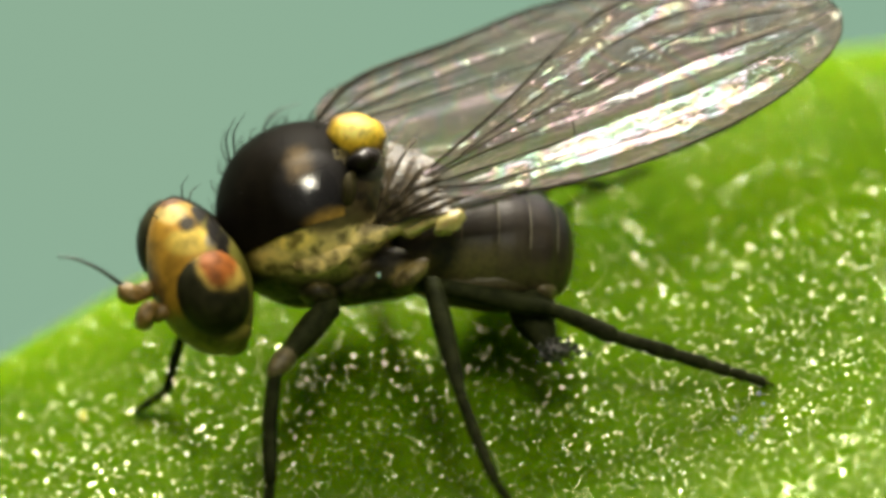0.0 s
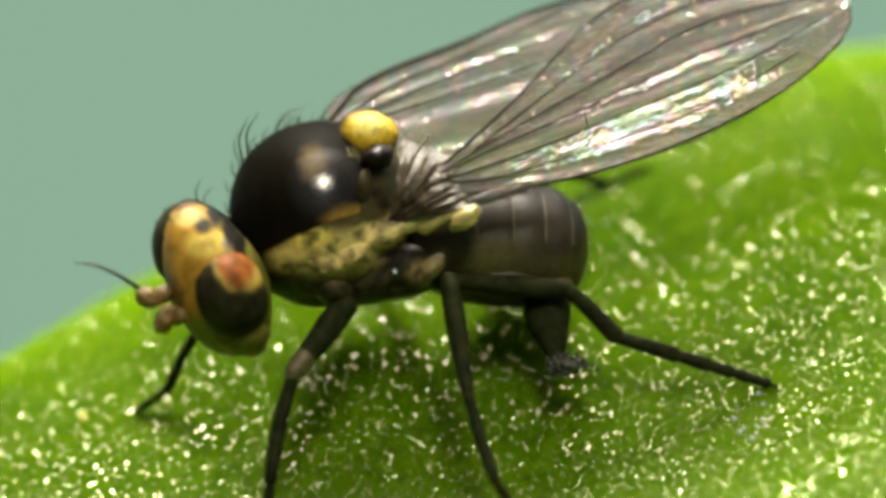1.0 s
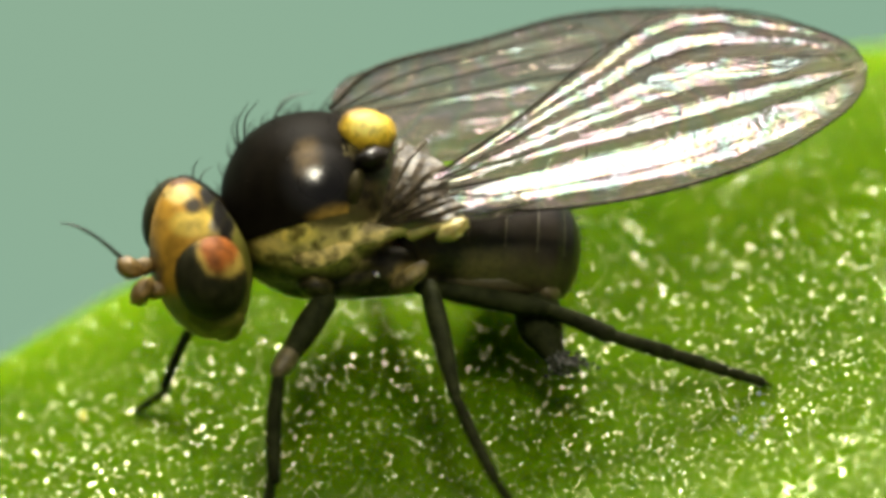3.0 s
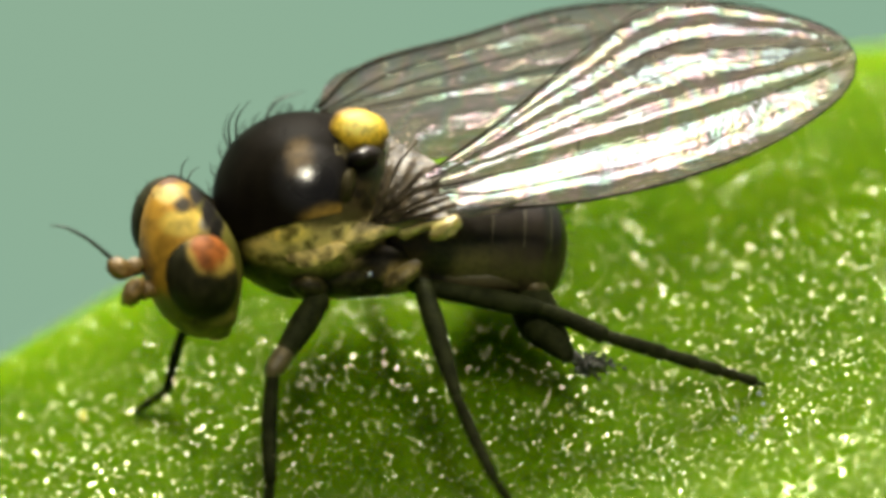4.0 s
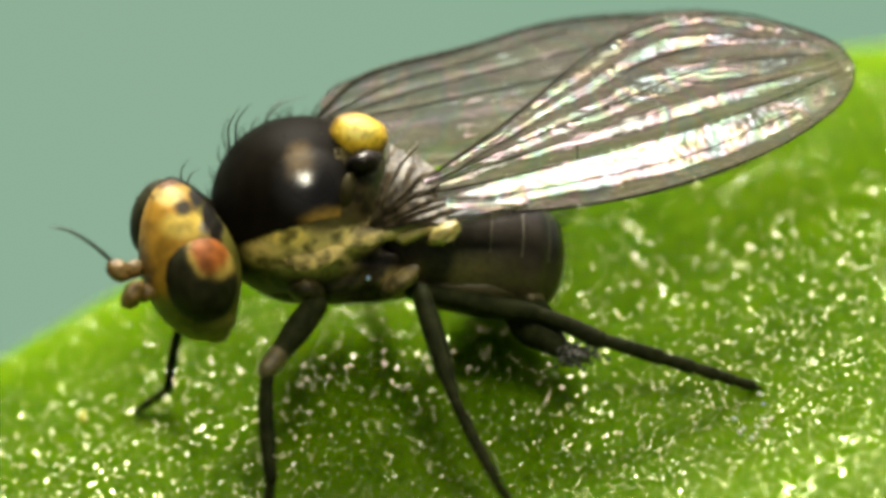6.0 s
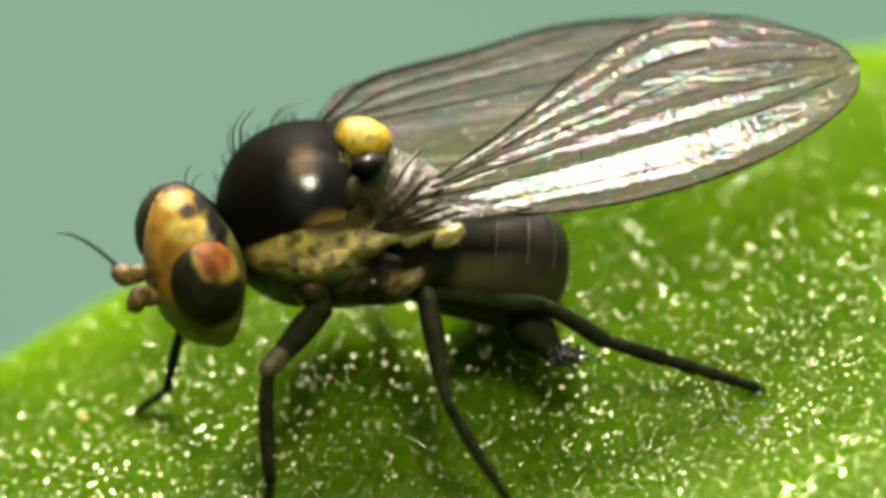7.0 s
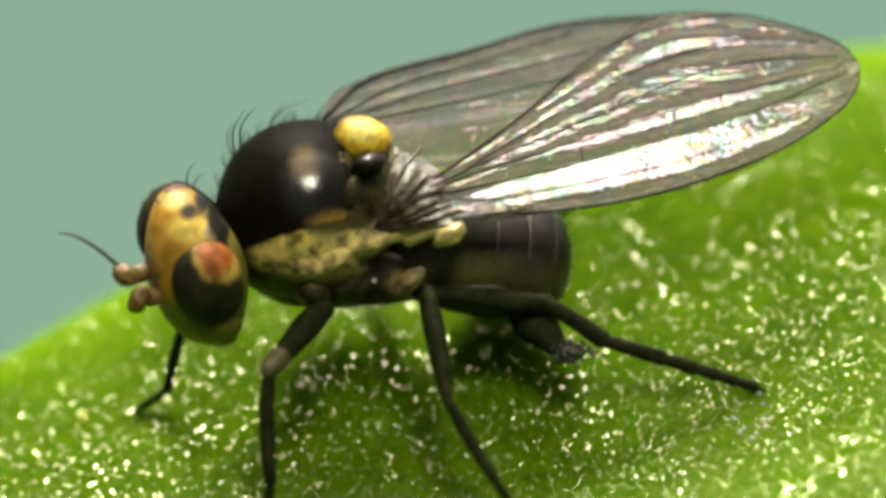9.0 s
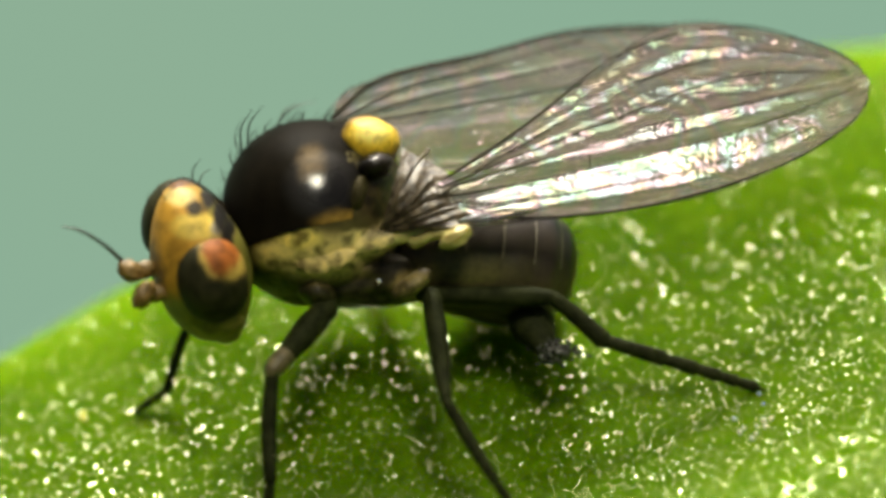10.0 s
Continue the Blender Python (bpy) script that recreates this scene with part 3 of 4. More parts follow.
def build_head():
    head = part("head", blob((-0.834, -0.240, -0.051), (0.168, 0.21, 0.274), (0, -17, 0), 0.025, 56, 2.03, None, 0.22), FACE, fly,
                "orange-yellow head with dark eyes", pivot=(-0.681, -0.150, 0.002))
    part("back_of_head", blob((-0.850, -0.130, 0.024), (0.146, 0.18, 0.212), (0, -20, 0), 0.02, 40, 2.0, None, 0.2), SHINY_BLACK, head, "black rear rim of the head")
    part("eye", blob((-0.789, -0.350, -0.109), (0.121, 0.155, 0.149), (0, -14, 0), 0.015, 40, 2.15), FACETS, head, "compound eye painted rust-orange where lit and dark where shaded")
    part("eye", blob((-0.939, -0.120, 0.085), (0.096, 0.12, 0.138), (0, 14, 0), 0.02, 32), FACETS, head, "dark compound eye on the far side")
    part("cheek", blob((-0.765, -0.260, -0.247), (0.092, 0.13, 0.069), (0, -10, 0), 0.06, 24), FACE, head, "olive-yellow cheek")
    for n_, c, r in (("antenna", (-1.058, -0.360, -0.088), (0.046, 0.045, 0.034)), ("antenna", (-1.010, -0.380, -0.165), (0.034, 0.05, 0.052))):
        ant = part(n_, blob(c, r, (0, 30, 0), 0.18, 24), ANTENNA, head, "brownish orange antenna")
        c = Vector(c)
        part("antenna_base", blob(c + Vector((0.045, 0.03, 0.005)), (0.042, 0.03, 0.030), (0, -20, 0), 0.25, 14), ANTENNA, ant)
    part("arista", tube([(-1.078, -0.370, -0.058), (-1.148, -0.390, 0.002), (-1.222, -0.400, 0.045), (-1.282, -0.400, 0.058)],
                        [0.008, 0.006, 0.0045, 0.002], 7, 5), HAIR, head, "thin black arista")
    part("mouth", blob((-0.744, -0.220, -0.281), (0.050, 0.1, 0.046), (0, 0, 0), 0.15, 18), GENA, head)
    for root, tip in (((-0.862, -0.200, 0.214), (-0.834, -0.200, 0.289)), ((-0.844, -0.180, 0.201), (-0.800, -0.160, 0.257)),
                      ((-0.981, -0.300, 0.105), (-1.003, -0.320, 0.171)), ((-0.945, -0.340, 0.152), (-0.967, -0.360, 0.208)),
                      ((-0.754, -0.200, 0.078), (-0.779, -0.200, 0.153))):
        bristle(root, tip, 0.0045, head)
    part("neck", tube([(-0.730, -0.100, -0.017), (-0.637, -0.050, 0.002)], [0.080, 0.096], 16), SHINY_BLACK, head)
    return head


TERGITE = zoned("dark_plate_fading_to_olive", (0.026, 0.019, 0.010), (
    ((0.030, -0.200, -0.090), (0.200, 0.4, 0.080), (0.085, 0.075, 0.022), 0.7),
    ((0.250, -0.200, -0.150), (0.160, 0.4, 0.045), (0.060, 0.052, 0.018), 0.7)), (-0.122, 0.000, -0.017), 0.42, 0.0015, 0.35, 0.012, 0.3)
AB_A, AB_B = Vector((-0.190, -0.020, 0.020)), Vector((0.412, 0.110, -0.085))


def abdomen_radius(s):
    return table([(0, 0.13), (0.15, 0.19), (0.35, 0.225), (0.6, 0.23), (0.8, 0.215), (0.92, 0.175), (0.97, 0.13), (1.0, 0.06)], s)


def ring(s0, s1, flare, a0, a1, wide=1.0):
    """A bent plate round the abdomen from s0 to s1 along its axis and a0 to a1 degrees about it (0 is up)."""
    bm = bmesh.new()
    axis = (AB_B - AB_A).normalized()
    up = Vector((0.05, -0.25, 1))
    up = (up - axis * up.dot(axis)).normalized()
    side = axis.cross(up)
    grid = []
    for i in range(9):
        t = i / 8
        s = s0 + (s1 - s0) * t
        r = abdomen_radius(s) * wide + flare * t
        if i == 8:
            r -= flare * 0.8
        grid.append([bm.verts.new(AB_A + (AB_B - AB_A) * s + up * r * math.cos(radians(a)) * 0.95 + side * r * 1.12 * math.sin(radians(a)))
                     for a in (a0 + (a1 - a0) * k / 40 for k in range(41))])
    for a, b in zip(grid, grid[1:]):
        for k in range(40):
            bm.faces.new((a[k], a[k + 1], b[k + 1], b[k]))
    return bm


def build_abdomen():
    bm = ring(0.0, 1.0, 0.0, 0, 360, 0.965)
    bmesh.ops.remove_doubles(bm, verts=bm.verts[:], dist=0.0005)
    bmesh.ops.holes_fill(bm, edges=[e for e in bm.edges if e.is_boundary])
    abdomen = part("abdomen", bm, OLIVE, fly, "plump dark abdomen with fine pale segment lines", pivot=(-0.122, 0.000, -0.017))
    stops = (0.0, 0.30, 0.50, 0.68, 0.84, 0.985)
    for a, b in zip(stops, stops[1:]):
        plate = part("tergite", ring(a, b + 0.012, 0.004, -125, 125), TERGITE, abdomen, "dark brown abdomen plate")
        if b < 0.9:
            part("pale_margin", ring(b + 0.011, b + 0.016, 0.0015, -90, 72, 1.016), RIM, plate, "thin pale margin")
    part("belly_plate", tube([(-0.103, -0.120, -0.135), (0.030, -0.140, -0.146), (0.182, -0.130, -0.154), (0.320, -0.060, -0.162)], [0.040, 0.050, 0.050, 0.036], 18), TERGITE, abdomen, "soft dark olive belly")
    part("tail_joint", blob((0.313, -0.050, -0.189), (0.050, 0.09, 0.042), (0, 10, 0), 0.1, 20), KNEE, abdomen, "pale joint of the egg-layer")
    for k in range(9):
        a = Vector((0.409, 0.000, 0.078)) + Vector((-0.0016 * (k - 3) ** 2, 0.01 * (k % 3), -0.032 * k))
        bristle(a, a + Vector((0.05, 0.0, 0.02 - 0.006 * k)), 0.004, abdomen)
    return abdomen


def build_ovipositor():
    tail = part("ovipositor", tube([(0.269, -0.050, -0.198), (0.301, -0.100, -0.264), (0.345, -0.140, -0.317), (0.386, -0.180, -0.362)],
                                   [0.076, 0.078, 0.052, 0.027], 16), LEG, fly, "shiny black egg-laying cone", pivot=(0.279, -0.050, -0.198))
    rng = random.Random(11)
    bm = bmesh.new()
    mid = Vector((0.414, -0.200, -0.361))
    blob(mid, (0.046, 0.03, 0.030), (0, 10, 0), 0.5, 20, 2.0, bm)
    tube([mid, mid + Vector((-0.04, 0.03, 0.028)), mid + Vector((-0.075, 0.06, 0.055))], [0.013, 0.011, 0.010], 8, 4, bm)
    for k in range(200):
        c = mid + Vector((rng.gauss(0, 0.031), rng.gauss(0, 0.016), rng.gauss(0, 0.019)))
        r = rng.uniform(0.004, 0.009)
        blob(c, (r, r, r * 0.8), (0, 0, 0), 0.2, 10, 2.0, bm)
    tip = part("ovipositor_tip", bm, DROPLET, fly, "wet glittering tip of the egg-layer", pivot=mid)
    return tail, tip


def wing_sheet(base, tip, lean, lower, upper, ripple):
    """A wing membrane: from base to tip, leaning by lean degrees; lower and upper tell its half widths in mm along it."""
    base, tip = Vector(base), Vector(tip)
    way = tip - base
    across = Vector((-way.z, 0, way.x)).normalized()
    across = across * math.cos(radians(lean)) + Vector((0, 1, 0)) * math.sin(radians(lean))
    normal = way.cross(across).normalized()
    if normal.y > 0:
        normal = -normal

    # pleats between the veins: the slope of the membrane across the wing, summed up to its height
    pleat = ((-1, 0.01), (-0.80, 0.01), (-0.73, 0.25), (-0.32, 0.25), (-0.26, 0.0), (-0.09, -0.02), (-0.04, 0.24), (0.06, 0.24), (0.10, -0.02),
             (0.17, 0.0), (0.22, 0.19), (0.42, 0.16), (0.47, -0.02), (0.58, -0.02), (0.62, 0.23), (0.70, 0.23), (0.74, -0.03), (0.82, 0.0),
             (0.85, 0.22), (0.90, 0.20), (0.94, 0.0), (1, 0.0))

    def slope(v):
        return table(pleat, v) + 0.03 * math.sin(2 * math.pi * v / 0.075) + 0.02 * math.sin(2 * math.pi * v / 0.047)
    height = [0.0]
    for k in range(200):
        height.append(height[-1] + slope(-1 + k / 100) / 100)

    def at(s, v):
        half = table(lower, s) if v < 0 else table(upper, s)
        k = min(max((v + 1) * 100, 0), 199.999)
        fold = height[int(k)] + (height[int(k) + 1] - height[int(k)]) * (k - int(k)) - height[100]
        uneven = 0.002 * noise.noise(Vector((s * 9, v * 4, lean))) + 0.0005 * noise.noise(Vector((s * 30, v * 12, lean)))
        return base + way * s + across * half * v + normal * (ripple * fold * half * min(1, 0.3 + s * 2) * (1 - s ** 8) + uneven + 0.05 * s * (1 - s))
    bm = bmesh.new()
    ns, nv = 80, 100
    grid = [[bm.verts.new(at(min(i / ns, 0.9995), -1 + 2 * k / nv)) for k in range(nv + 1)] for i in range(ns + 1)]
    for a, b in zip(grid, grid[1:]):
        for k in range(nv):
            bm.faces.new((a[k], a[k + 1], b[k + 1], b[k]))
    return bm, at, normal


def build_wing(base, tip, lean, lower, upper, ripple, veins, pivot, label):
    bm, at, normal = wing_sheet(base, tip, lean, lower, upper, ripple)
    wing = part("wing", bm, MEMBRANE, fly, label, pivot=pivot)
    for name, width, stops in veins:
        part(name, tube([at(s, v) + normal * 0.002 for s, v in stops], [0.62 * width * (1 - 0.6 * s) for s, v in stops], 6, 6), VEIN, wing)
    hairs = bmesh.new()
    rng = random.Random(5)
    for k in range(110):
        s = 0.02 + 0.95 * k / 110
        for v, out in ((1.0, 1), (-1.0, -1)):
            a = at(s, v)
            b = a + (at(min(s + 0.02, 1), v * 1.05) - at(s, v * 0.98)) * rng.uniform(0.35, 0.7)
            tube([a, b], [0.0022, 0.0008], 4, 1, hairs)
    tagged(part("fringe", hairs, HAIR, wing, "fine dark hairs along the wing edge"), kind="stuff")
    return wing


def build_wings():
    low = [(0, 0.060), (0.05, 0.115), (0.093, 0.146), (0.18, 0.163), (0.305, 0.176), (0.426, 0.203), (0.551, 0.219), (0.679, 0.211), (0.746, 0.195),
           (0.813, 0.175), (0.867, 0.156), (0.937, 0.118), (0.978, 0.070), (0.997, 0.020), (1, 0.002)]
    top = [(0, 0.012), (0.036, 0.024), (0.119, 0.060), (0.202, 0.100), (0.261, 0.142), (0.347, 0.192), (0.444, 0.240), (0.503, 0.284), (0.560, 0.318),
           (0.626, 0.328), (0.710, 0.301), (0.767, 0.266), (0.880, 0.188), (0.945, 0.127), (0.985, 0.075), (0.997, 0.034), (1, 0.002)]
    low = [(s, w / 0.84) for s, w in low]
    top = [(s, w / 0.84) for s, w in top]
    veins = (("costa", 0.012, ((0, -1), (0.25, -1), (0.5, -1), (0.75, -1), (0.9, -1), (0.97, -1), (0.995, -0.6))),
             ("vein", 0.007, ((0.02, -0.3), (0.15, -0.55), (0.35, -0.62), (0.6, -0.62), (0.85, -0.55))),
             ("vein", 0.006, ((0.02, -0.2), (0.15, -0.25), (0.4, -0.3), (0.7, -0.28), (0.97, -0.1))),
             ("vein", 0.006, ((0.02, 0.0), (0.2, 0.1), (0.4, 0.05), (0.7, 0.08), (0.97, 0.2))),
             ("vein", 0.006, ((0.02, 0.2), (0.2, 0.4), (0.4, 0.32), (0.7, 0.38), (0.96, 0.5))),
             ("vein", 0.005, ((0.12, 0.5), (0.3, 0.62), (0.5, 0.62), (0.75, 0.68), (0.93, 0.8))),
             ("cross_vein", 0.005, ((0.36, -0.3), (0.37, 0.05))),
             ("hind_edge", 0.007, ((0.05, 1), (0.25, 1), (0.5, 1), (0.75, 1), (0.9, 1), (0.97, 1), (0.995, 0.6))))
    near = build_wing((-0.092, -0.280, 0.181), (1.412, 0.000, 0.614), 33, low, top, 1.0, veins, (-0.121, -0.250, 0.172),
                      "clear wing with rainbow gleams lying over the abdomen")
    low = [(0, 0.115), (0.2, 0.191), (0.5, 0.210), (0.8, 0.134), (1, 0.002)]
    top = [(0, 0.040), (0.012, 0.095), (0.04, 0.132), (0.085, 0.145), (0.153, 0.157), (0.22, 0.168), (0.287, 0.178), (0.377, 0.198), (0.467, 0.216), (0.545, 0.218),
           (0.654, 0.200), (0.761, 0.164), (0.867, 0.112), (0.961, 0.050), (1, 0.002)]
    low = [(s, w / 0.809) for s, w in low]
    top = [(s, w / 0.809) for s, w in top]
    veins = (("costa", 0.015, ((0, 1), (0.1, 1), (0.3, 1), (0.5, 1), (0.75, 1), (0.95, 1))),
             ("vein", 0.007, ((0.0, 0.5), (0.15, 0.7), (0.3, 0.75), (0.5, 0.85))),
             ("vein", 0.006, ((0.0, 0.4), (0.2, 0.42), (0.4, 0.48), (0.65, 0.6), (0.9, 0.7))),
             ("vein", 0.006, ((0.0, 0.2), (0.2, 0.1), (0.4, 0.15), (0.7, 0.3))))
    far = build_wing((-0.400, 0.020, 0.400), (1.352, 0.260, 0.686), 36, low, top, 0.5, veins, (-0.373, 0.100, 0.387),
                     "clear folded wing on the far side, edged with dark hairs")
    return near, far


# name, hip, knee, ankle, foot, widths, pale knee
LEGS = (("front_leg", (-0.411, -0.240, -0.202), (-0.579, -0.400, -0.400), (-0.570, -0.450, -0.762), (-0.589, -0.334, -0.975), (25, 21, 13, 9)),
        ("front_leg", (-0.682, 0.120, -0.094), (-0.851, 0.100, -0.175), (-0.942, 0.160, -0.481), (-1.051, 0.171, -0.556), (18, 14, 10, 7)),
        ("middle_leg", (-0.055, -0.240, -0.158), (0.011, -0.480, -0.497), (0.169, -0.540, -0.758), (0.271, -0.516, -0.909), (19, 17, 11, 8)),
        ("middle_leg", (-0.162, 0.180, -0.114), (-0.283, 0.450, 0.041), (-0.242, 0.660, -0.022), (-0.166, 0.514, -0.049), (20, 16, 12, 8)),
        ("hind_leg", (-0.085, -0.190, -0.148), (0.345, -0.190, -0.190), (0.537, -0.190, -0.305), (1.054, -0.121, -0.465), (17, 23, 19, 11)),
        ("hind_leg", (-0.008, 0.200, -0.075), (0.398, 0.600, 0.190), (0.585, 0.690, 0.221), (0.710, 0.730, 0.283), (17, 15, 11, 8)))


def build_leg(row, parent):
    name, hip, knee, ankle, foot, w = row
    hip, knee, ankle, foot = (Vector(p) for p in (hip, knee, ankle, foot))
    w = [k / 590 for k in w]
    leg = part(name, blob(hip, (w[0] * 1.0, w[0] * 1.0, w[0] * 1.0), (0, 0, 0), 0.1, 18), LEG, fly, "thin blackish leg", pivot=hip)
    thigh = part("femur", tube([hip, hip.lerp(knee, 0.35), hip.lerp(knee, 0.75), knee], [w[0] * 1.0, w[0] * 1.1, w[1] * 0.95, w[1] * 0.65], 14), LEG, leg, pivot=hip)
    sag = Vector((0.01, -0.01, -0.01))
    shin = part("tibia", tube([knee, knee.lerp(ankle, 0.5) - sag, ankle], [w[1] * 0.62, w[1] * 0.75, w[2]], 12), LEG, leg, pivot=knee)
    if name == "front_leg":
        part("knee", tube([hip.lerp(knee, 0.58), hip.lerp(knee, 0.8), knee, knee.lerp(ankle, 0.06)], [w[1] * 0.7, w[1] * 1.02, w[1] * 0.85, w[1] * 0.5], 12),
             KNEE, thigh, "pale brownish knee")
    tarsus = bmesh.new()
    joints = (0, 0.40, 0.61, 0.76, 0.87, 1)
    for k in range(5):
        a, b = ankle.lerp(foot, joints[k]), ankle.lerp(foot, joints[k + 1] - 0.012)
        r = w[2] * 0.85 + (w[3] - w[2] * 0.85) * k / 4
        tube([a, b], [r * 0.8, r], 10, 2, tarsus)
    side = Vector((0.03, -0.02, -0.01))
    for s in (1, -1):
        tube([foot, foot + side * 0.6 + Vector((0, 0.02 * s, 0.0)), foot + side], [w[3] * 0.4, w[3] * 0.3, w[3] * 0.1], 6, 3, tarsus)
    toe = part("tarsus", tarsus, LEG, leg, pivot=ankle)
    return leg, thigh, shin, toe


thorax = build_thorax()
head = build_head()
abdomen = build_abdomen()
ovipositor, tip = build_ovipositor()
near_wing, far_wing = build_wings()
legs = [(row, build_leg(row, fly)) for row in LEGS]


# ---- movement ----
def placed(ob, m, above=None):
    """The key for a part: m moves its rest place, in mm; above does so for the part that carries it."""
    here = m @ Matrix.Translation(PIVOT[ob.name])
    home = (above @ Matrix.Translation(PIVOT[ob.parent.name])) if above else Matrix.Translation(BASE)
    k = home.inverted() @ here
    k.translation *= MM
    return k


def sway(row, about):
    """A shift in mm and turns in degrees about a point."""
    x, y, z, rx, ry, rz = row
    return Matrix.Translation((x, y, z)) @ Matrix.Translation(about) @ pose(0, 0, 0, rx, ry, rz) @ Matrix.Translation(-about)


def swing(a0, b0, a, b):
    """The move that carries the bone from a0 to b0 onto the line from a to b."""
    turn = (b0 - a0).rotation_difference(b - a).to_matrix().to_4x4()
    return Matrix.Translation(a) @ turn @ Matrix.Translation(-a0)


def motions():
    BODY = [
        (0, (0.005, 0, -0.002, -0.877, -5.114, -0.572)), (0.1, (0.007, 0, 0.006, -0.684, -4.707, -0.801)), (0.2, (0.024, 0, 0.005, -0.49, -4.3, -1.029)),
        (0.3, (0.023, 0, 0.007, -0.297, -3.892, -1.258)), (0.4, (0.008, 0, 0.02, -0.104, -3.485, -1.486)), (0.5, (-0.002, 0, 0.035, 0.09, -3.078, -1.715)),
        (0.6, (-0.025, 0, 0.04, -0.285, -3.689, -1.344)), (0.7, (-0.039, 0, 0.04, -0.659, -4.3, -0.973)), (0.8, (-0.041, 0, 0.041, -1.034, -4.911, -0.602)),
        (0.9, (-0.018, 0, 0.04, -1.408, -5.522, -0.231)), (1, (0.053, 0, 0, -1.782, -6.133, 0.14)), (1.1, (0.057, 0, -0.008, -1.75, -5.86, -0.003)),
        (1.2, (0.064, 0, -0.032, -1.717, -5.588, -0.147)), (1.3, (0.058, 0, -0.052, -1.685, -5.316, -0.29)), (1.4, (0.036, 0, -0.059, -1.652, -5.044, -0.433)),
        (1.5, (0.031, 0, -0.068, -1.62, -4.772, -0.576)), (1.6, (0.025, 0, -0.062, -0.661, -3.378, -0.914)), (1.7, (0.036, 0, -0.016, 0.298, -1.985, -1.252)),
        (1.8, (0.023, 0, 0.031, 1.256, -0.592, -1.59)), (1.9, (0.005, 0, 0.048, 2.215, 0.802, -1.927)), (2, (-0.009, 0, 0.064, 3.174, 2.195, -2.265)),
        (2.1, (-0.04, 0, 0.089, 2.912, 1.8, -2.026)), (2.2, (-0.056, 0, 0.081, 2.651, 1.406, -1.787)), (2.3, (-0.061, 0, 0.08, 2.389, 1.011, -1.547)),
        (2.4, (-0.055, 0, 0.075, 2.128, 0.616, -1.308)), (2.5, (-0.031, 0, 0.07, 1.866, 0.222, -1.069)), (2.6, (0.01, 0, 0.047, 1.831, 0.171, -1.025)),
        (2.7, (0.023, 0, 0.03, 1.796, 0.12, -0.981)), (3.8, (-0.018, 0, 0.033, 1.41, -0.437, -0.501)), (3.9, (-0.019, 0, 0.033, 1.375, -0.488, -0.457)),
        (4, (-0.01, 0, 0.03, 1.34, -0.539, -0.413)), (4.1, (-0.004, 0, 0.033, 1.144, -0.131, -0.495)), (4.2, (0.01, 0, 0.032, 0.947, 0.277, -0.577)),
        (4.3, (0.012, 0, 0.027, 0.75, 0.686, -0.659)), (4.4, (0.011, 0, 0.012, 0.553, 1.094, -0.74)), (4.5, (-0.014, 0, -0.008, 0.357, 1.502, -0.822)),
        (4.6, (-0.026, 0, -0.016, 0.417, 1.299, -0.741)), (4.7, (-0.029, 0, -0.021, 0.477, 1.096, -0.66)), (4.8, (-0.021, 0, -0.012, 0.537, 0.894, -0.578)),
        (4.9, (-0.012, 0, 0.003, 0.597, 0.691, -0.497)), (5, (-0.002, 0, 0.01, 0.657, 0.488, -0.416)), (5.2, (-0.011, 0, 0.015, 0.62, 0.434, -0.099)),
        (5.3, (-0.027, 0, 0.016, 0.602, 0.407, 0.06)), (5.5, (-0.029, 0, 0.013, 0.566, 0.353, 0.377)), (5.7, (-0.023, 0, 0.017, 0.49, 0.306, 0.327)),
        (6.8, (-0.01, 0, -0.004, 0.075, 0.047, 0.05)), (7, (0, 0, 0, 0, 0, 0)), (7.2, (-0.021, 0, 0, -0.013, 0.326, -0.021)),
        (7.3, (-0.033, 0, -0.001, -0.019, 0.489, -0.032)), (7.5, (-0.023, 0, -0.007, -0.032, 0.815, -0.053)), (7.7, (-0.021, 0, 0.004, -0.11, 1.048, -0.017)),
        (7.8, (-0.01, 0, 0.006, -0.15, 1.164, 0.002)), (8, (-0.007, 0, 0.001, -0.228, 1.396, 0.038)), (8.2, (-0.019, 0, -0.01, -0.285, 1.216, 0.091)),
        (8.3, (-0.024, 0, -0.013, -0.313, 1.126, 0.117)), (8.5, (-0.015, 0, -0.02, -0.37, 0.946, 0.171)), (8.7, (-0.008, 0, -0.002, -0.151, 0.384, 0.116)),
        (8.8, (-0.002, 0, 0.002, -0.041, 0.103, 0.088)), (9, (0.002, 0, 0.001, 0.178, -0.46, 0.033)), (9.2, (-0.005, 0, 0, 0.014, -0.075, 0.033)),
        (9.3, (-0.003, 0, -0.001, -0.068, 0.118, 0.033)), (9.5, (0.011, 0, 0.001, -0.232, 0.503, 0.032)), (9.7, (-0.005, 0, -0.003, -0.256, 0.621, 0.113)),
        (9.8, (0.008, 0, 0.001, -0.268, 0.68, 0.153)), (10, (0.021, 0, 0.001, -0.292, 0.797, 0.234)),
    ]
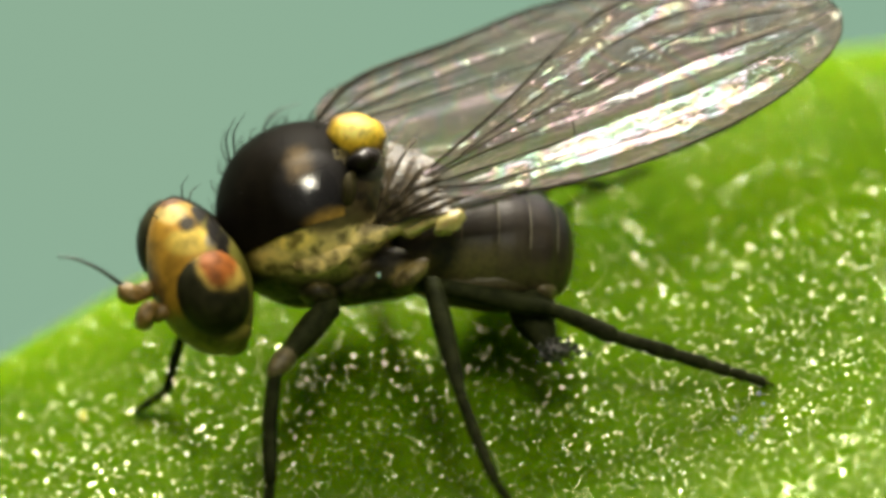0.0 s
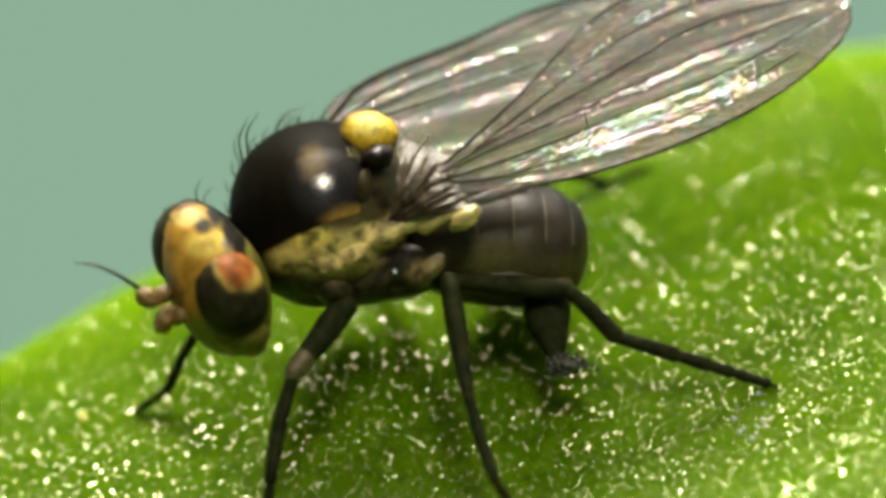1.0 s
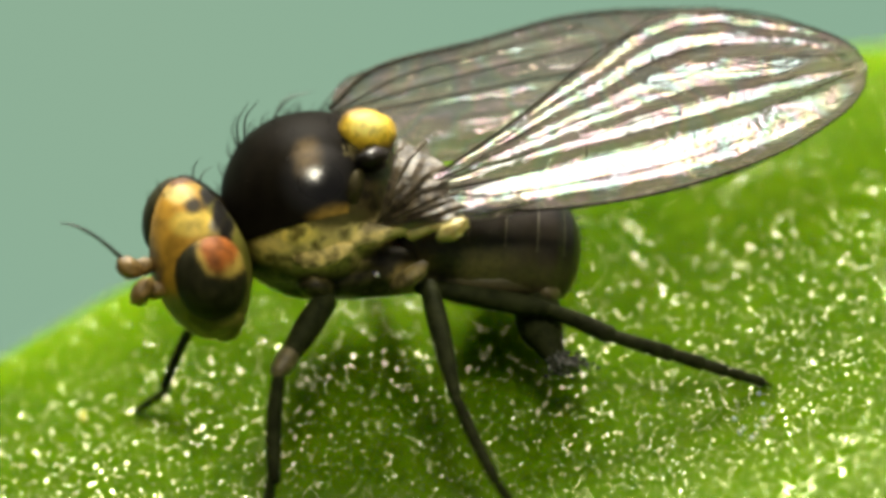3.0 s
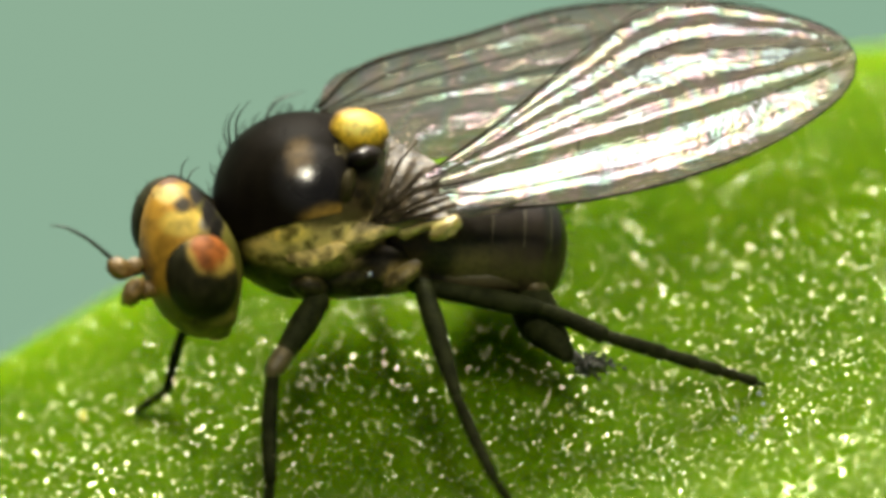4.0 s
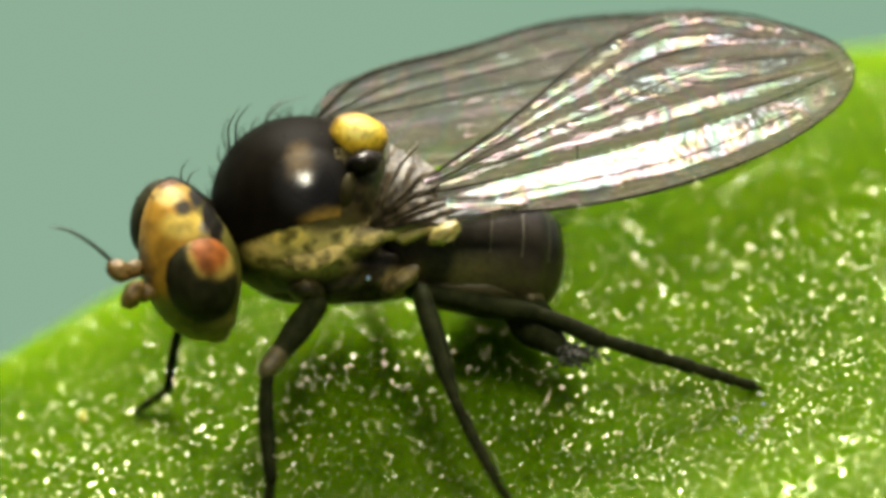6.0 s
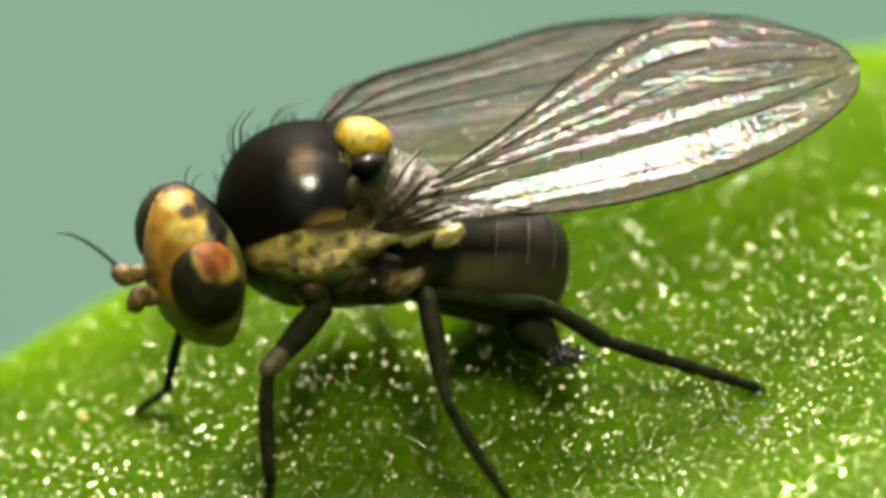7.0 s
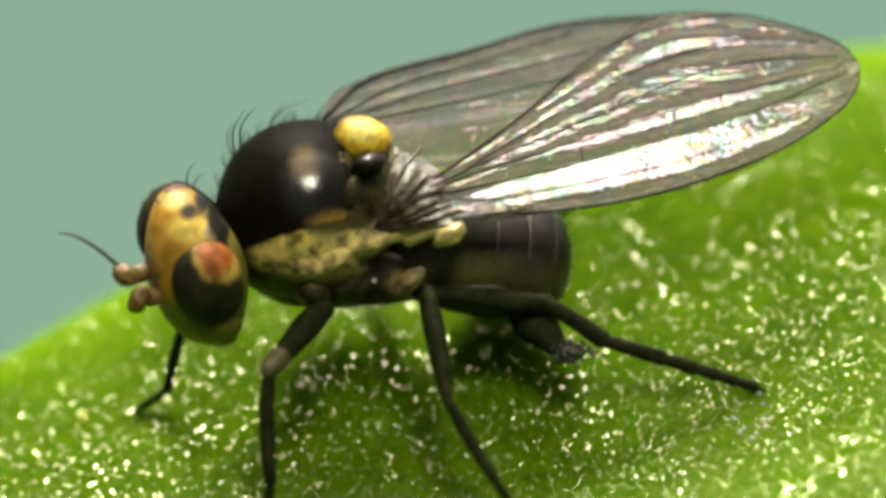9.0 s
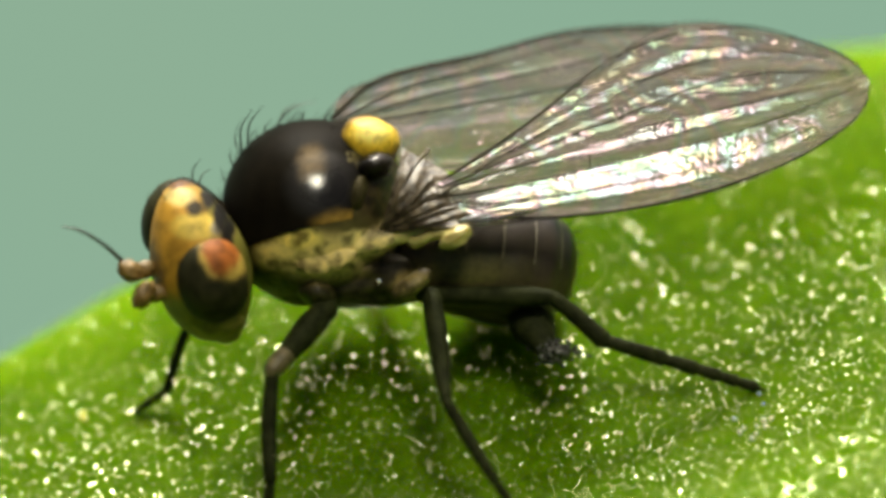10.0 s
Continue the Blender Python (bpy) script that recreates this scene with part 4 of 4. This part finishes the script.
    HEAD = [
        (0, (0.011, 0, -0.026, -0.922, -5.91, -0.298)), (0.1, (0.011, 0, -0.026, -0.755, -5.488, -0.284)), (0.2, (0.026, 0, -0.025, -0.588, -5.067, -0.269)),
        (0.3, (0.024, 0, -0.015, -0.421, -4.645, -0.254)), (0.4, (0.005, 0, 0.001, -0.254, -4.223, -0.24)), (0.5, (-0.004, 0, 0.02, -0.088, -3.802, -0.225)),
        (0.6, (-0.031, 0, 0.01, -0.306, -4.562, -0.068)), (0.7, (-0.046, 0, 0.008, -0.525, -5.323, 0.09)), (0.8, (-0.048, 0, 0.007, -0.744, -6.084, 0.248)),
        (0.9, (-0.021, 0, 0.018, -0.963, -6.844, 0.406)), (1, (0.065, 0, -0.03, -1.182, -7.605, 0.563)), (1.1, (0.079, 0, -0.046, -1.374, -7.508, 0.301)),
        (1.2, (0.089, 0, -0.057, -1.565, -7.411, 0.038)), (1.3, (0.081, 0, -0.068, -1.756, -7.314, -0.224)), (1.4, (0.059, 0, -0.073, -1.948, -7.217, -0.487)),
        (1.5, (0.046, 0, -0.082, -2.139, -7.12, -0.749)), (1.6, (0.03, 0, -0.1, -1.714, -4.826, -0.965)), (1.7, (0.04, 0, -0.041, -1.289, -2.531, -1.18)),
        (1.8, (0.03, 0, 0.021, -0.864, -0.236, -1.396)), (1.9, (-0.003, 0, 0.045, -0.438, 2.058, -1.612)), (2, (-0.019, 0, 0.066, -0.013, 4.353, -1.827)),
        (2.1, (-0.047, 0, 0.069, 0.025, 3.82, -1.824)), (2.2, (-0.074, 0, 0.066, 0.063, 3.286, -1.822)), (2.3, (-0.072, 0, 0.067, 0.1, 2.753, -1.819)),
        (2.4, (-0.066, 0, 0.066, 0.138, 2.22, -1.816)), (2.5, (-0.032, 0, 0.069, 0.176, 1.686, -1.813)), (2.6, (0.013, 0, 0.046, 0.157, 1.569, -1.737)),
        (2.7, (0.026, 0, 0.023, 0.138, 1.452, -1.662)), (3.8, (-0.022, 0, 0.014, -0.075, 0.162, -0.827)), (3.9, (-0.028, 0, 0.02, -0.094, 0.045, -0.751)),
        (4, (-0.013, 0, 0.022, -0.113, -0.072, -0.675)), (4.1, (-0.007, 0, 0.025, -0.171, 0.403, -0.737)), (4.2, (0.001, 0, 0.02, -0.229, 0.878, -0.799)),
        (4.3, (0.006, 0, 0.019, -0.286, 1.353, -0.861)), (4.4, (0.003, 0, 0.01, -0.344, 1.828, -0.923)), (4.5, (-0.016, 0, 0.003, -0.402, 2.303, -0.985)),
        (4.6, (-0.034, 0, -0.005, -0.472, 2.092, -0.883)), (4.7, (-0.039, 0, -0.007, -0.542, 1.881, -0.782)), (4.8, (-0.036, 0, 0, -0.612, 1.67, -0.68)),
        (4.9, (-0.021, 0, 0.002, -0.682, 1.459, -0.579)), (5, (-0.005, 0, 0.01, -0.752, 1.247, -0.477)), (5.2, (-0.013, 0, 0.015, -0.292, 0.942, -0.178)),
        (5.3, (-0.027, 0, 0.016, -0.061, 0.789, -0.028)), (5.5, (-0.028, 0, 0.014, 0.399, 0.483, 0.271)), (5.7, (-0.022, 0, 0.017, 0.346, 0.419, 0.235)),
        (6.8, (-0.009, 0, -0.004, 0.053, 0.064, 0.036)), (7, (0, 0, 0, 0, 0, 0)), (7.2, (-0.021, 0, 0.003, 0.119, 0.454, 0.033)),
        (7.3, (-0.034, 0, 0.004, 0.178, 0.68, 0.049)), (7.5, (-0.024, 0, 0.001, 0.297, 1.134, 0.082)), (7.7, (-0.022, 0, 0.013, 0.285, 1.516, 0.243)),
        (7.8, (-0.011, 0, 0.014, 0.279, 1.707, 0.323)), (8, (-0.008, 0, 0.011, 0.267, 2.089, 0.483)), (8.2, (-0.019, 0, 0, 0.073, 1.53, 0.209)),
        (8.3, (-0.023, 0, -0.003, -0.024, 1.25, 0.072)), (8.5, (-0.013, 0, -0.01, -0.218, 0.691, -0.202)), (8.7, (-0.006, 0, 0.004, -0.093, 0.363, -0.374)),
        (8.8, (0.001, 0, 0.006, -0.03, 0.199, -0.461)), (9, (0.006, 0, 0.001, 0.095, -0.129, -0.633)), (9.2, (-0.001, 0, 0.003, 0.144, 0.331, -0.48)),
        (9.3, (0, 0, 0.004, 0.168, 0.561, -0.404)), (9.5, (0.013, 0, 0.009, 0.218, 1.022, -0.251)), (9.7, (-0.004, 0, 0.006, 0.307, 0.891, -0.075)),
        (9.8, (0.009, 0, 0.01, 0.351, 0.826, 0.013)), (10, (0.021, 0, 0.011, 0.44, 0.695, 0.189)),
    ]
    REAR = [
        (0, (0.001, 0, -0.007, 0, 1.187, 0)), (0.1, (0.008, 0, -0.004, 0, 0.722, 0)), (0.2, (0.015, 0, 0, 0, 0.258, 0)),
        (0.3, (0.021, 0, 0.003, 0, -0.206, 0)), (0.4, (0.028, 0, 0.007, 0, -0.67, 0)), (0.5, (0.035, 0, 0.011, 0, -1.135, 0)),
        (0.6, (0.028, 0, 0.007, 0, -0.732, 0)), (0.7, (0.022, 0, 0.004, 0, -0.329, 0)), (0.8, (0.015, 0, 0.001, 0, 0.074, 0)),
        (0.9, (0.008, 0, -0.002, 0, 0.477, 0)), (1, (0.002, 0, -0.005, 0, 0.88, 0)), (1.1, (0.005, 0, -0.007, 0, 1.134, 0)),
        (1.2, (0.008, 0, -0.008, 0, 1.388, 0)), (1.3, (0.011, 0, -0.01, 0, 1.642, 0)), (1.4, (0.014, 0, -0.011, 0, 1.896, 0)),
        (1.5, (0.017, 0, -0.013, 0, 2.15, 0)), (1.6, (0.023, 0, -0.009, 0, 1.677, 0)), (1.7, (0.03, 0, -0.006, 0, 1.204, 0)),
        (1.8, (0.037, 0, -0.002, 0, 0.732, 0)), (1.9, (0.043, 0, 0.002, 0, 0.259, 0)), (2, (0.05, 0, 0.005, 0, -0.214, 0)),
        (2.1, (0.045, 0, 0.005, 0, -0.277, 0)), (2.2, (0.039, 0, 0.005, 0, -0.34, 0)), (2.3, (0.034, 0, 0.005, 0, -0.404, 0)),
        (2.4, (0.029, 0, 0.005, 0, -0.467, 0)), (2.5, (0.024, 0, 0.005, 0, -0.53, 0)), (2.6, (0.022, 0, 0.006, 0, -0.605, 0)),
        (2.7, (0.021, 0, 0.006, 0, -0.679, 0)), (3.8, (0.003, 0, 0.01, 0, -1.498, 0)), (3.9, (0.002, 0, 0.01, 0, -1.572, 0)),
        (4, (0, 0, 0.01, 0, -1.647, 0)), (4.1, (0.005, 0, 0.007, 0, -1.007, 0)), (4.2, (0.01, 0, 0.003, 0, -0.367, 0)),
        (4.3, (0.014, 0, -0.001, 0, 0.273, 0)), (4.4, (0.019, 0, -0.005, 0, 0.913, 0)), (4.5, (0.024, 0, -0.009, 0, 1.553, 0)),
        (4.6, (0.024, 0, -0.007, 0, 1.291, 0)), (4.7, (0.023, 0, -0.005, 0, 1.028, 0)), (4.8, (0.023, 0, -0.003, 0, 0.766, 0)),
        (4.9, (0.023, 0, -0.002, 0, 0.504, 0)), (5, (0.023, 0, 0, 0, 0.241, 0)), (5.2, (0.013, 0, 0.003, 0, -0.367, 0)),
        (5.3, (0.008, 0, 0.005, 0, -0.671, 0)), (5.5, (-0.002, 0, 0.008, 0, -1.278, 0)), (5.7, (-0.001, 0, 0.007, 0, -1.108, 0)),
        (6.8, (0, 0, 0.001, 0, -0.17, 0)), (7, (0, 0, 0, 0, 0, 0)), (7.2, (-0.005, 0, -0.002, 0, 0.223, 0)),
        (7.3, (-0.007, 0, -0.003, 0, 0.335, 0)), (7.5, (-0.012, 0, -0.004, 0, 0.558, 0)), (7.7, (-0.001, 0, -0.005, 0, 0.699, 0)),
        (7.8, (0.004, 0, -0.005, 0, 0.769, 0)), (8, (0.015, 0, -0.005, 0, 0.91, 0)), (8.2, (0.006, 0, -0.005, 0, 0.8, 0)),
        (8.3, (0.001, 0, -0.005, 0, 0.744, 0)), (8.5, (-0.008, 0, -0.005, 0, 0.634, 0)), (8.7, (-0.003, 0, 0, 0, -0.013, 0)),
        (8.8, (-0.001, 0, 0.002, 0, -0.336, 0)), (9, (0.004, 0, 0.007, 0, -0.983, 0)), (9.2, (0.005, 0, 0.005, 0, -0.729, 0)),
        (9.3, (0.006, 0, 0.004, 0, -0.602, 0)), (9.5, (0.007, 0, 0.003, 0, -0.349, 0)), (9.7, (0.006, 0, 0.003, 0, -0.411, 0)),
        (9.8, (0.006, 0, 0.003, 0, -0.443, 0)), (10, (0.005, 0, 0.004, 0, -0.505, 0)),
    ]
    WING = [
        (0, (0, 0, 0, -0.732, -1.128, -0.045)), (0.1, (0, 0, 0, -0.654, -1.321, -0.042)), (0.2, (0, 0, 0, -0.576, -1.514, -0.039)),
        (0.3, (0, 0, 0, -0.497, -1.706, -0.036)), (0.4, (0, 0, 0, -0.419, -1.899, -0.033)), (0.5, (0, 0, 0, -0.340, -2.092, -0.030)),
        (0.6, (0, 0, 0, -0.634, -1.986, -0.074)), (0.7, (0, 0, 0, -0.928, -1.880, -0.119)), (0.8, (0, 0, 0, -1.222, -1.774, -0.163)),
        (0.9, (0, 0, 0, -1.516, -1.667, -0.208)), (1, (0, 0, 0, -1.810, -1.561, -0.252)), (1.1, (0, 0, 0, -1.991, -1.287, -0.262)),
        (1.2, (0, 0, 0, -2.172, -1.013, -0.273)), (1.3, (0, 0, 0, -2.353, -0.739, -0.283)), (1.4, (0, 0, 0, -2.534, -0.465, -0.293)),
        (1.5, (0, 0, 0, -2.715, -0.191, -0.304)), (1.6, (0, 0, 0, -2.001, 0.020, -0.193)), (1.7, (0, 0, 0, -1.287, 0.231, -0.082)),
        (1.8, (0, 0, 0, -0.574, 0.442, 0.029)), (1.9, (0, 0, 0, 0.140, 0.653, 0.140)), (2, (0, 0, 0, 0.854, 0.864, 0.251)),
        (2.1, (0, 0, 0, 0.646, 0.913, 0.197)), (2.2, (0, 0, 0, 0.438, 0.962, 0.144)), (2.3, (0, 0, 0, 0.231, 1.011, 0.091)),
        (2.4, (0, 0, 0, 0.023, 1.06, 0.038)), (2.5, (0, 0, 0, -0.185, 1.109, -0.015)), (2.6, (0, 0, 0, -0.052, 1.137, 0.018)),
        (2.7, (0, 0, 0, 0.081, 1.165, 0.052)), (3.8, (0, 0, 0, 1.543, 0.473, 0.424)), (3.9, (0, 0, 0, 1.676, 0.501, 0.457)),
        (4, (0, 0, 0, 1.809, 0.529, 0.491)), (4.1, (0, 0, 0, 1.145, 0.870, 0.303)), (4.2, (0, 0, 0, 0.481, 1.211, 0.115)),
        (4.3, (0, 0, 0, -0.183, 1.553, -0.073)), (4.4, (0, 0, 0, -0.847, 1.894, -0.261)), (4.5, (0, 0, 0, -1.511, 2.235, -0.449)),
        (4.6, (0, 0, 0, -1.184, 1.934, -0.351)), (4.7, (0, 0, 0, -0.857, 1.633, -0.253)), (4.8, (0, 0, 0, -0.531, 1.331, -0.154)),
        (4.9, (0, 0, 0, -0.204, 1.030, -0.056)), (5, (0, 0, 0, 0.123, 0.729, 0.043)), (5.2, (0, 0, 0, 0.062, 0.324, 0.027)),
        (5.3, (0, 0, 0, 0.032, 0.121, 0.020)), (5.5, (0, 0, 0, -0.029, -0.283, 0.004)), (5.7, (0, 0, 0, -0.025, -0.246, 0.004)),
        (6.8, (0, 0, 0, -0.004, -0.038, 0.001)), (7, (0, 0, 0, 0.000, 0.000, 0.000)), (7.2, (0, 0, 0, 0.257, 0.335, 0.004)),
        (7.3, (0, 0, 0, 0.385, 0.502, 0.006)), (7.5, (0, 0, 0, 0.642, 0.837, 0.010)), (7.7, (0, 0, 0, 0.106, 1.071, -0.226)),
        (7.8, (0, 0, 0, -0.162, 1.189, -0.343)), (8, (0, 0, 0, -0.699, 1.423, -0.579)), (8.2, (0, 0, 0, -0.716, 1.239, -0.359)),
        (8.3, (0, 0, 0, -0.724, 1.146, -0.248)), (8.5, (0, 0, 0, -0.741, 0.962, -0.028)), (8.7, (0, 0, 0, -0.534, 0.712, -0.016)),
        (8.8, (0, 0, 0, -0.431, 0.587, -0.010)), (9, (0, 0, 0, -0.224, 0.337, 0.002)), (9.2, (0, 0, 0, -0.264, 0.584, -0.084)),
        (9.3, (0, 0, 0, -0.284, 0.707, -0.126)), (9.5, (0, 0, 0, -0.324, 0.953, -0.211)), (9.7, (0, 0, 0, -0.172, 0.905, -0.119)),
        (9.8, (0, 0, 0, -0.096, 0.881, -0.073)), (10, (0, 0, 0, 0.055, 0.833, 0.019)),
    ]
    TIP = [
        (0, (0.380, -0.200, -0.342)), (0.1, (0.383, -0.200, -0.349)), (0.2, (0.385, -0.200, -0.356)), (0.3, (0.388, -0.200, -0.363)),
        (0.4, (0.391, -0.200, -0.369)), (0.5, (0.393, -0.200, -0.376)), (0.6, (0.396, -0.200, -0.379)), (0.7, (0.399, -0.200, -0.382)),
        (0.8, (0.402, -0.200, -0.385)), (0.9, (0.405, -0.200, -0.388)), (1, (0.408, -0.200, -0.391)), (1.1, (0.410, -0.200, -0.382)),
        (1.2, (0.411, -0.200, -0.372)), (1.3, (0.413, -0.200, -0.362)), (1.4, (0.414, -0.200, -0.352)), (1.5, (0.416, -0.200, -0.342)),
        (1.6, (0.413, -0.200, -0.351)), (1.7, (0.410, -0.200, -0.360)), (1.8, (0.407, -0.200, -0.368)), (1.9, (0.404, -0.200, -0.377)),
        (2, (0.401, -0.200, -0.386)), (2.1, (0.405, -0.200, -0.387)), (2.2, (0.408, -0.200, -0.388)), (2.3, (0.412, -0.200, -0.389)),
        (2.4, (0.416, -0.200, -0.390)), (2.5, (0.420, -0.200, -0.391)), (2.6, (0.414, -0.200, -0.389)), (2.7, (0.408, -0.200, -0.386)),
        (3.8, (0.465, -0.200, -0.395)), (3.9, (0.482, -0.200, -0.393)), (4, (0.499, -0.200, -0.391)), (4.1, (0.469, -0.200, -0.383)),
        (4.2, (0.439, -0.200, -0.375)), (4.3, (0.408, -0.200, -0.367)), (4.4, (0.420, -0.200, -0.366)), (4.5, (0.431, -0.200, -0.365)),
        (4.6, (0.428, -0.200, -0.364)), (4.7, (0.426, -0.200, -0.363)), (4.8, (0.423, -0.200, -0.363)), (4.9, (0.421, -0.200, -0.362)),
        (5, (0.418, -0.200, -0.361)), (5.2, (0.468, -0.200, -0.378)), (5.3, (0.494, -0.200, -0.386)), (5.5, (0.526, -0.200, -0.376)),
        (5.7, (0.484, -0.200, -0.357)), (6.8, (0.418, -0.200, -0.361)), (7, (0.414, -0.200, -0.361)), (7.2, (0.475, -0.200, -0.367)),
        (7.3, (0.489, -0.200, -0.366)), (7.5, (0.518, -0.200, -0.365)), (7.7, (0.455, -0.200, -0.357)), (7.8, (0.424, -0.200, -0.354)),
        (8, (0.420, -0.200, -0.350)), (8.2, (0.515, -0.120, -0.295)), (8.3, (0.535, -0.100, -0.268)), (8.5, (0.540, -0.110, -0.262)),
        (8.7, (0.446, -0.200, -0.357)), (8.8, (0.440, -0.200, -0.354)), (9, (0.427, -0.200, -0.348)), (9.2, (0.475, -0.200, -0.361)),
        (9.3, (0.456, -0.200, -0.357)), (9.5, (0.420, -0.200, -0.350)), (9.7, (0.404, -0.200, -0.349)), (9.8, (0.396, -0.200, -0.349)),
        (10, (0.380, -0.200, -0.348)),
    ]
    SLIDE_X = [(0, 0.044), (3.9, 0.042), (4.4, 0), (10, 0)]
    SLIDE_Z = [(0, 0.012), (3.9, 0.010), (4.4, 0), (10, 0)]
    about = {"thorax": PIVOT[thorax.name], "head": PIVOT[head.name], "abdomen": PIVOT[abdomen.name], "wing": PIVOT[near_wing.name]}
    body = [(t, sway(row, about["thorax"])) for t, row in BODY]
    walk(thorax, [(t, placed(thorax, m)) for t, m in body])
    walk(head, [(t, placed(head, sway(row, about["head"]))) for t, row in HEAD])
    rear = [(t, m @ sway(row, about["abdomen"])) for (t, m), (_, row) in zip(body, REAR)]
    walk(abdomen, [(t, placed(abdomen, m)) for t, m in rear])
    root, rest = PIVOT[ovipositor.name], PIVOT[tip.name]
    cone = []
    for (t, m), (_, at) in zip(rear, TIP):
        hinge, at = m @ root, Vector(at)
        far = max(0.0, at.x - 0.45)
        aim = at - Vector((far * 0.5, 0, 0))
        spare = (aim - hinge).length - (rest - root).length
        push = (aim - hinge).normalized() * (0.7 * spare - 0.25 * far)
        cone.append((t, placed(ovipositor, Matrix.Translation(push) @ swing(root, rest, hinge, aim))))
    walk(ovipositor, cone)
    walk(tip, [(t, placed(tip, Matrix.Translation(Vector(at) - rest))) for t, at in TIP])
    for ob in (near_wing, far_wing):
        walk(ob, [(t, placed(ob, m @ sway(row, about["wing"]))) for (t, m), (_, row) in zip(body, WING)])
    for (name, hip0, knee0, ankle0, foot0, w), (leg, thigh, shin, toe) in legs:
        hip0, knee0, ankle0, foot0 = (Vector(p) for p in (hip0, knee0, ankle0, foot0))
        upper, lower = (knee0 - hip0).length, (ankle0 - knee0).length
        coxa_rows, rows, shin_rows, toe_rows = [], [], [], []
        for t, m in body:
            hip, ankle, slide = m @ hip0, ankle0, Vector((0, 0, 0))
            if name == "hind_leg" and leg is legs[4][1][0]:
                slide = Vector((table(SLIDE_X, t), 0, table(SLIDE_Z, t)))
                ankle = ankle0 + slide
            if (ankle - hip).length > 0.995 * (upper + lower):
                ankle = hip + (ankle - hip).normalized() * 0.995 * (upper + lower)
            line = ankle - hip
            d = line.length
            along = (upper * upper - lower * lower + d * d) / (2 * d)
            high = math.sqrt(max(0.0, upper * upper - along * along))
            pole = knee0 + (hip - hip0) * 0.5 - hip
            pole = (pole - line * (pole.dot(line) / line.length_squared)).normalized()
            knee = hip + line.normalized() * along + pole * high
            coxa_rows.append((t, placed(leg, m)))
            rows.append((t, placed(thigh, swing(hip0, knee0, hip, knee), m)))
            low = swing(knee0, ankle0, knee, ankle)
            shin_rows.append((t, placed(shin, low, m)))
            toe_rows.append((t, placed(toe, swing(ankle0, foot0, ankle, foot0 + slide), m)))
        walk(leg, coxa_rows)
        walk(thigh, rows)
        walk(shin, shin_rows)
        walk(toe, toe_rows)


motions()
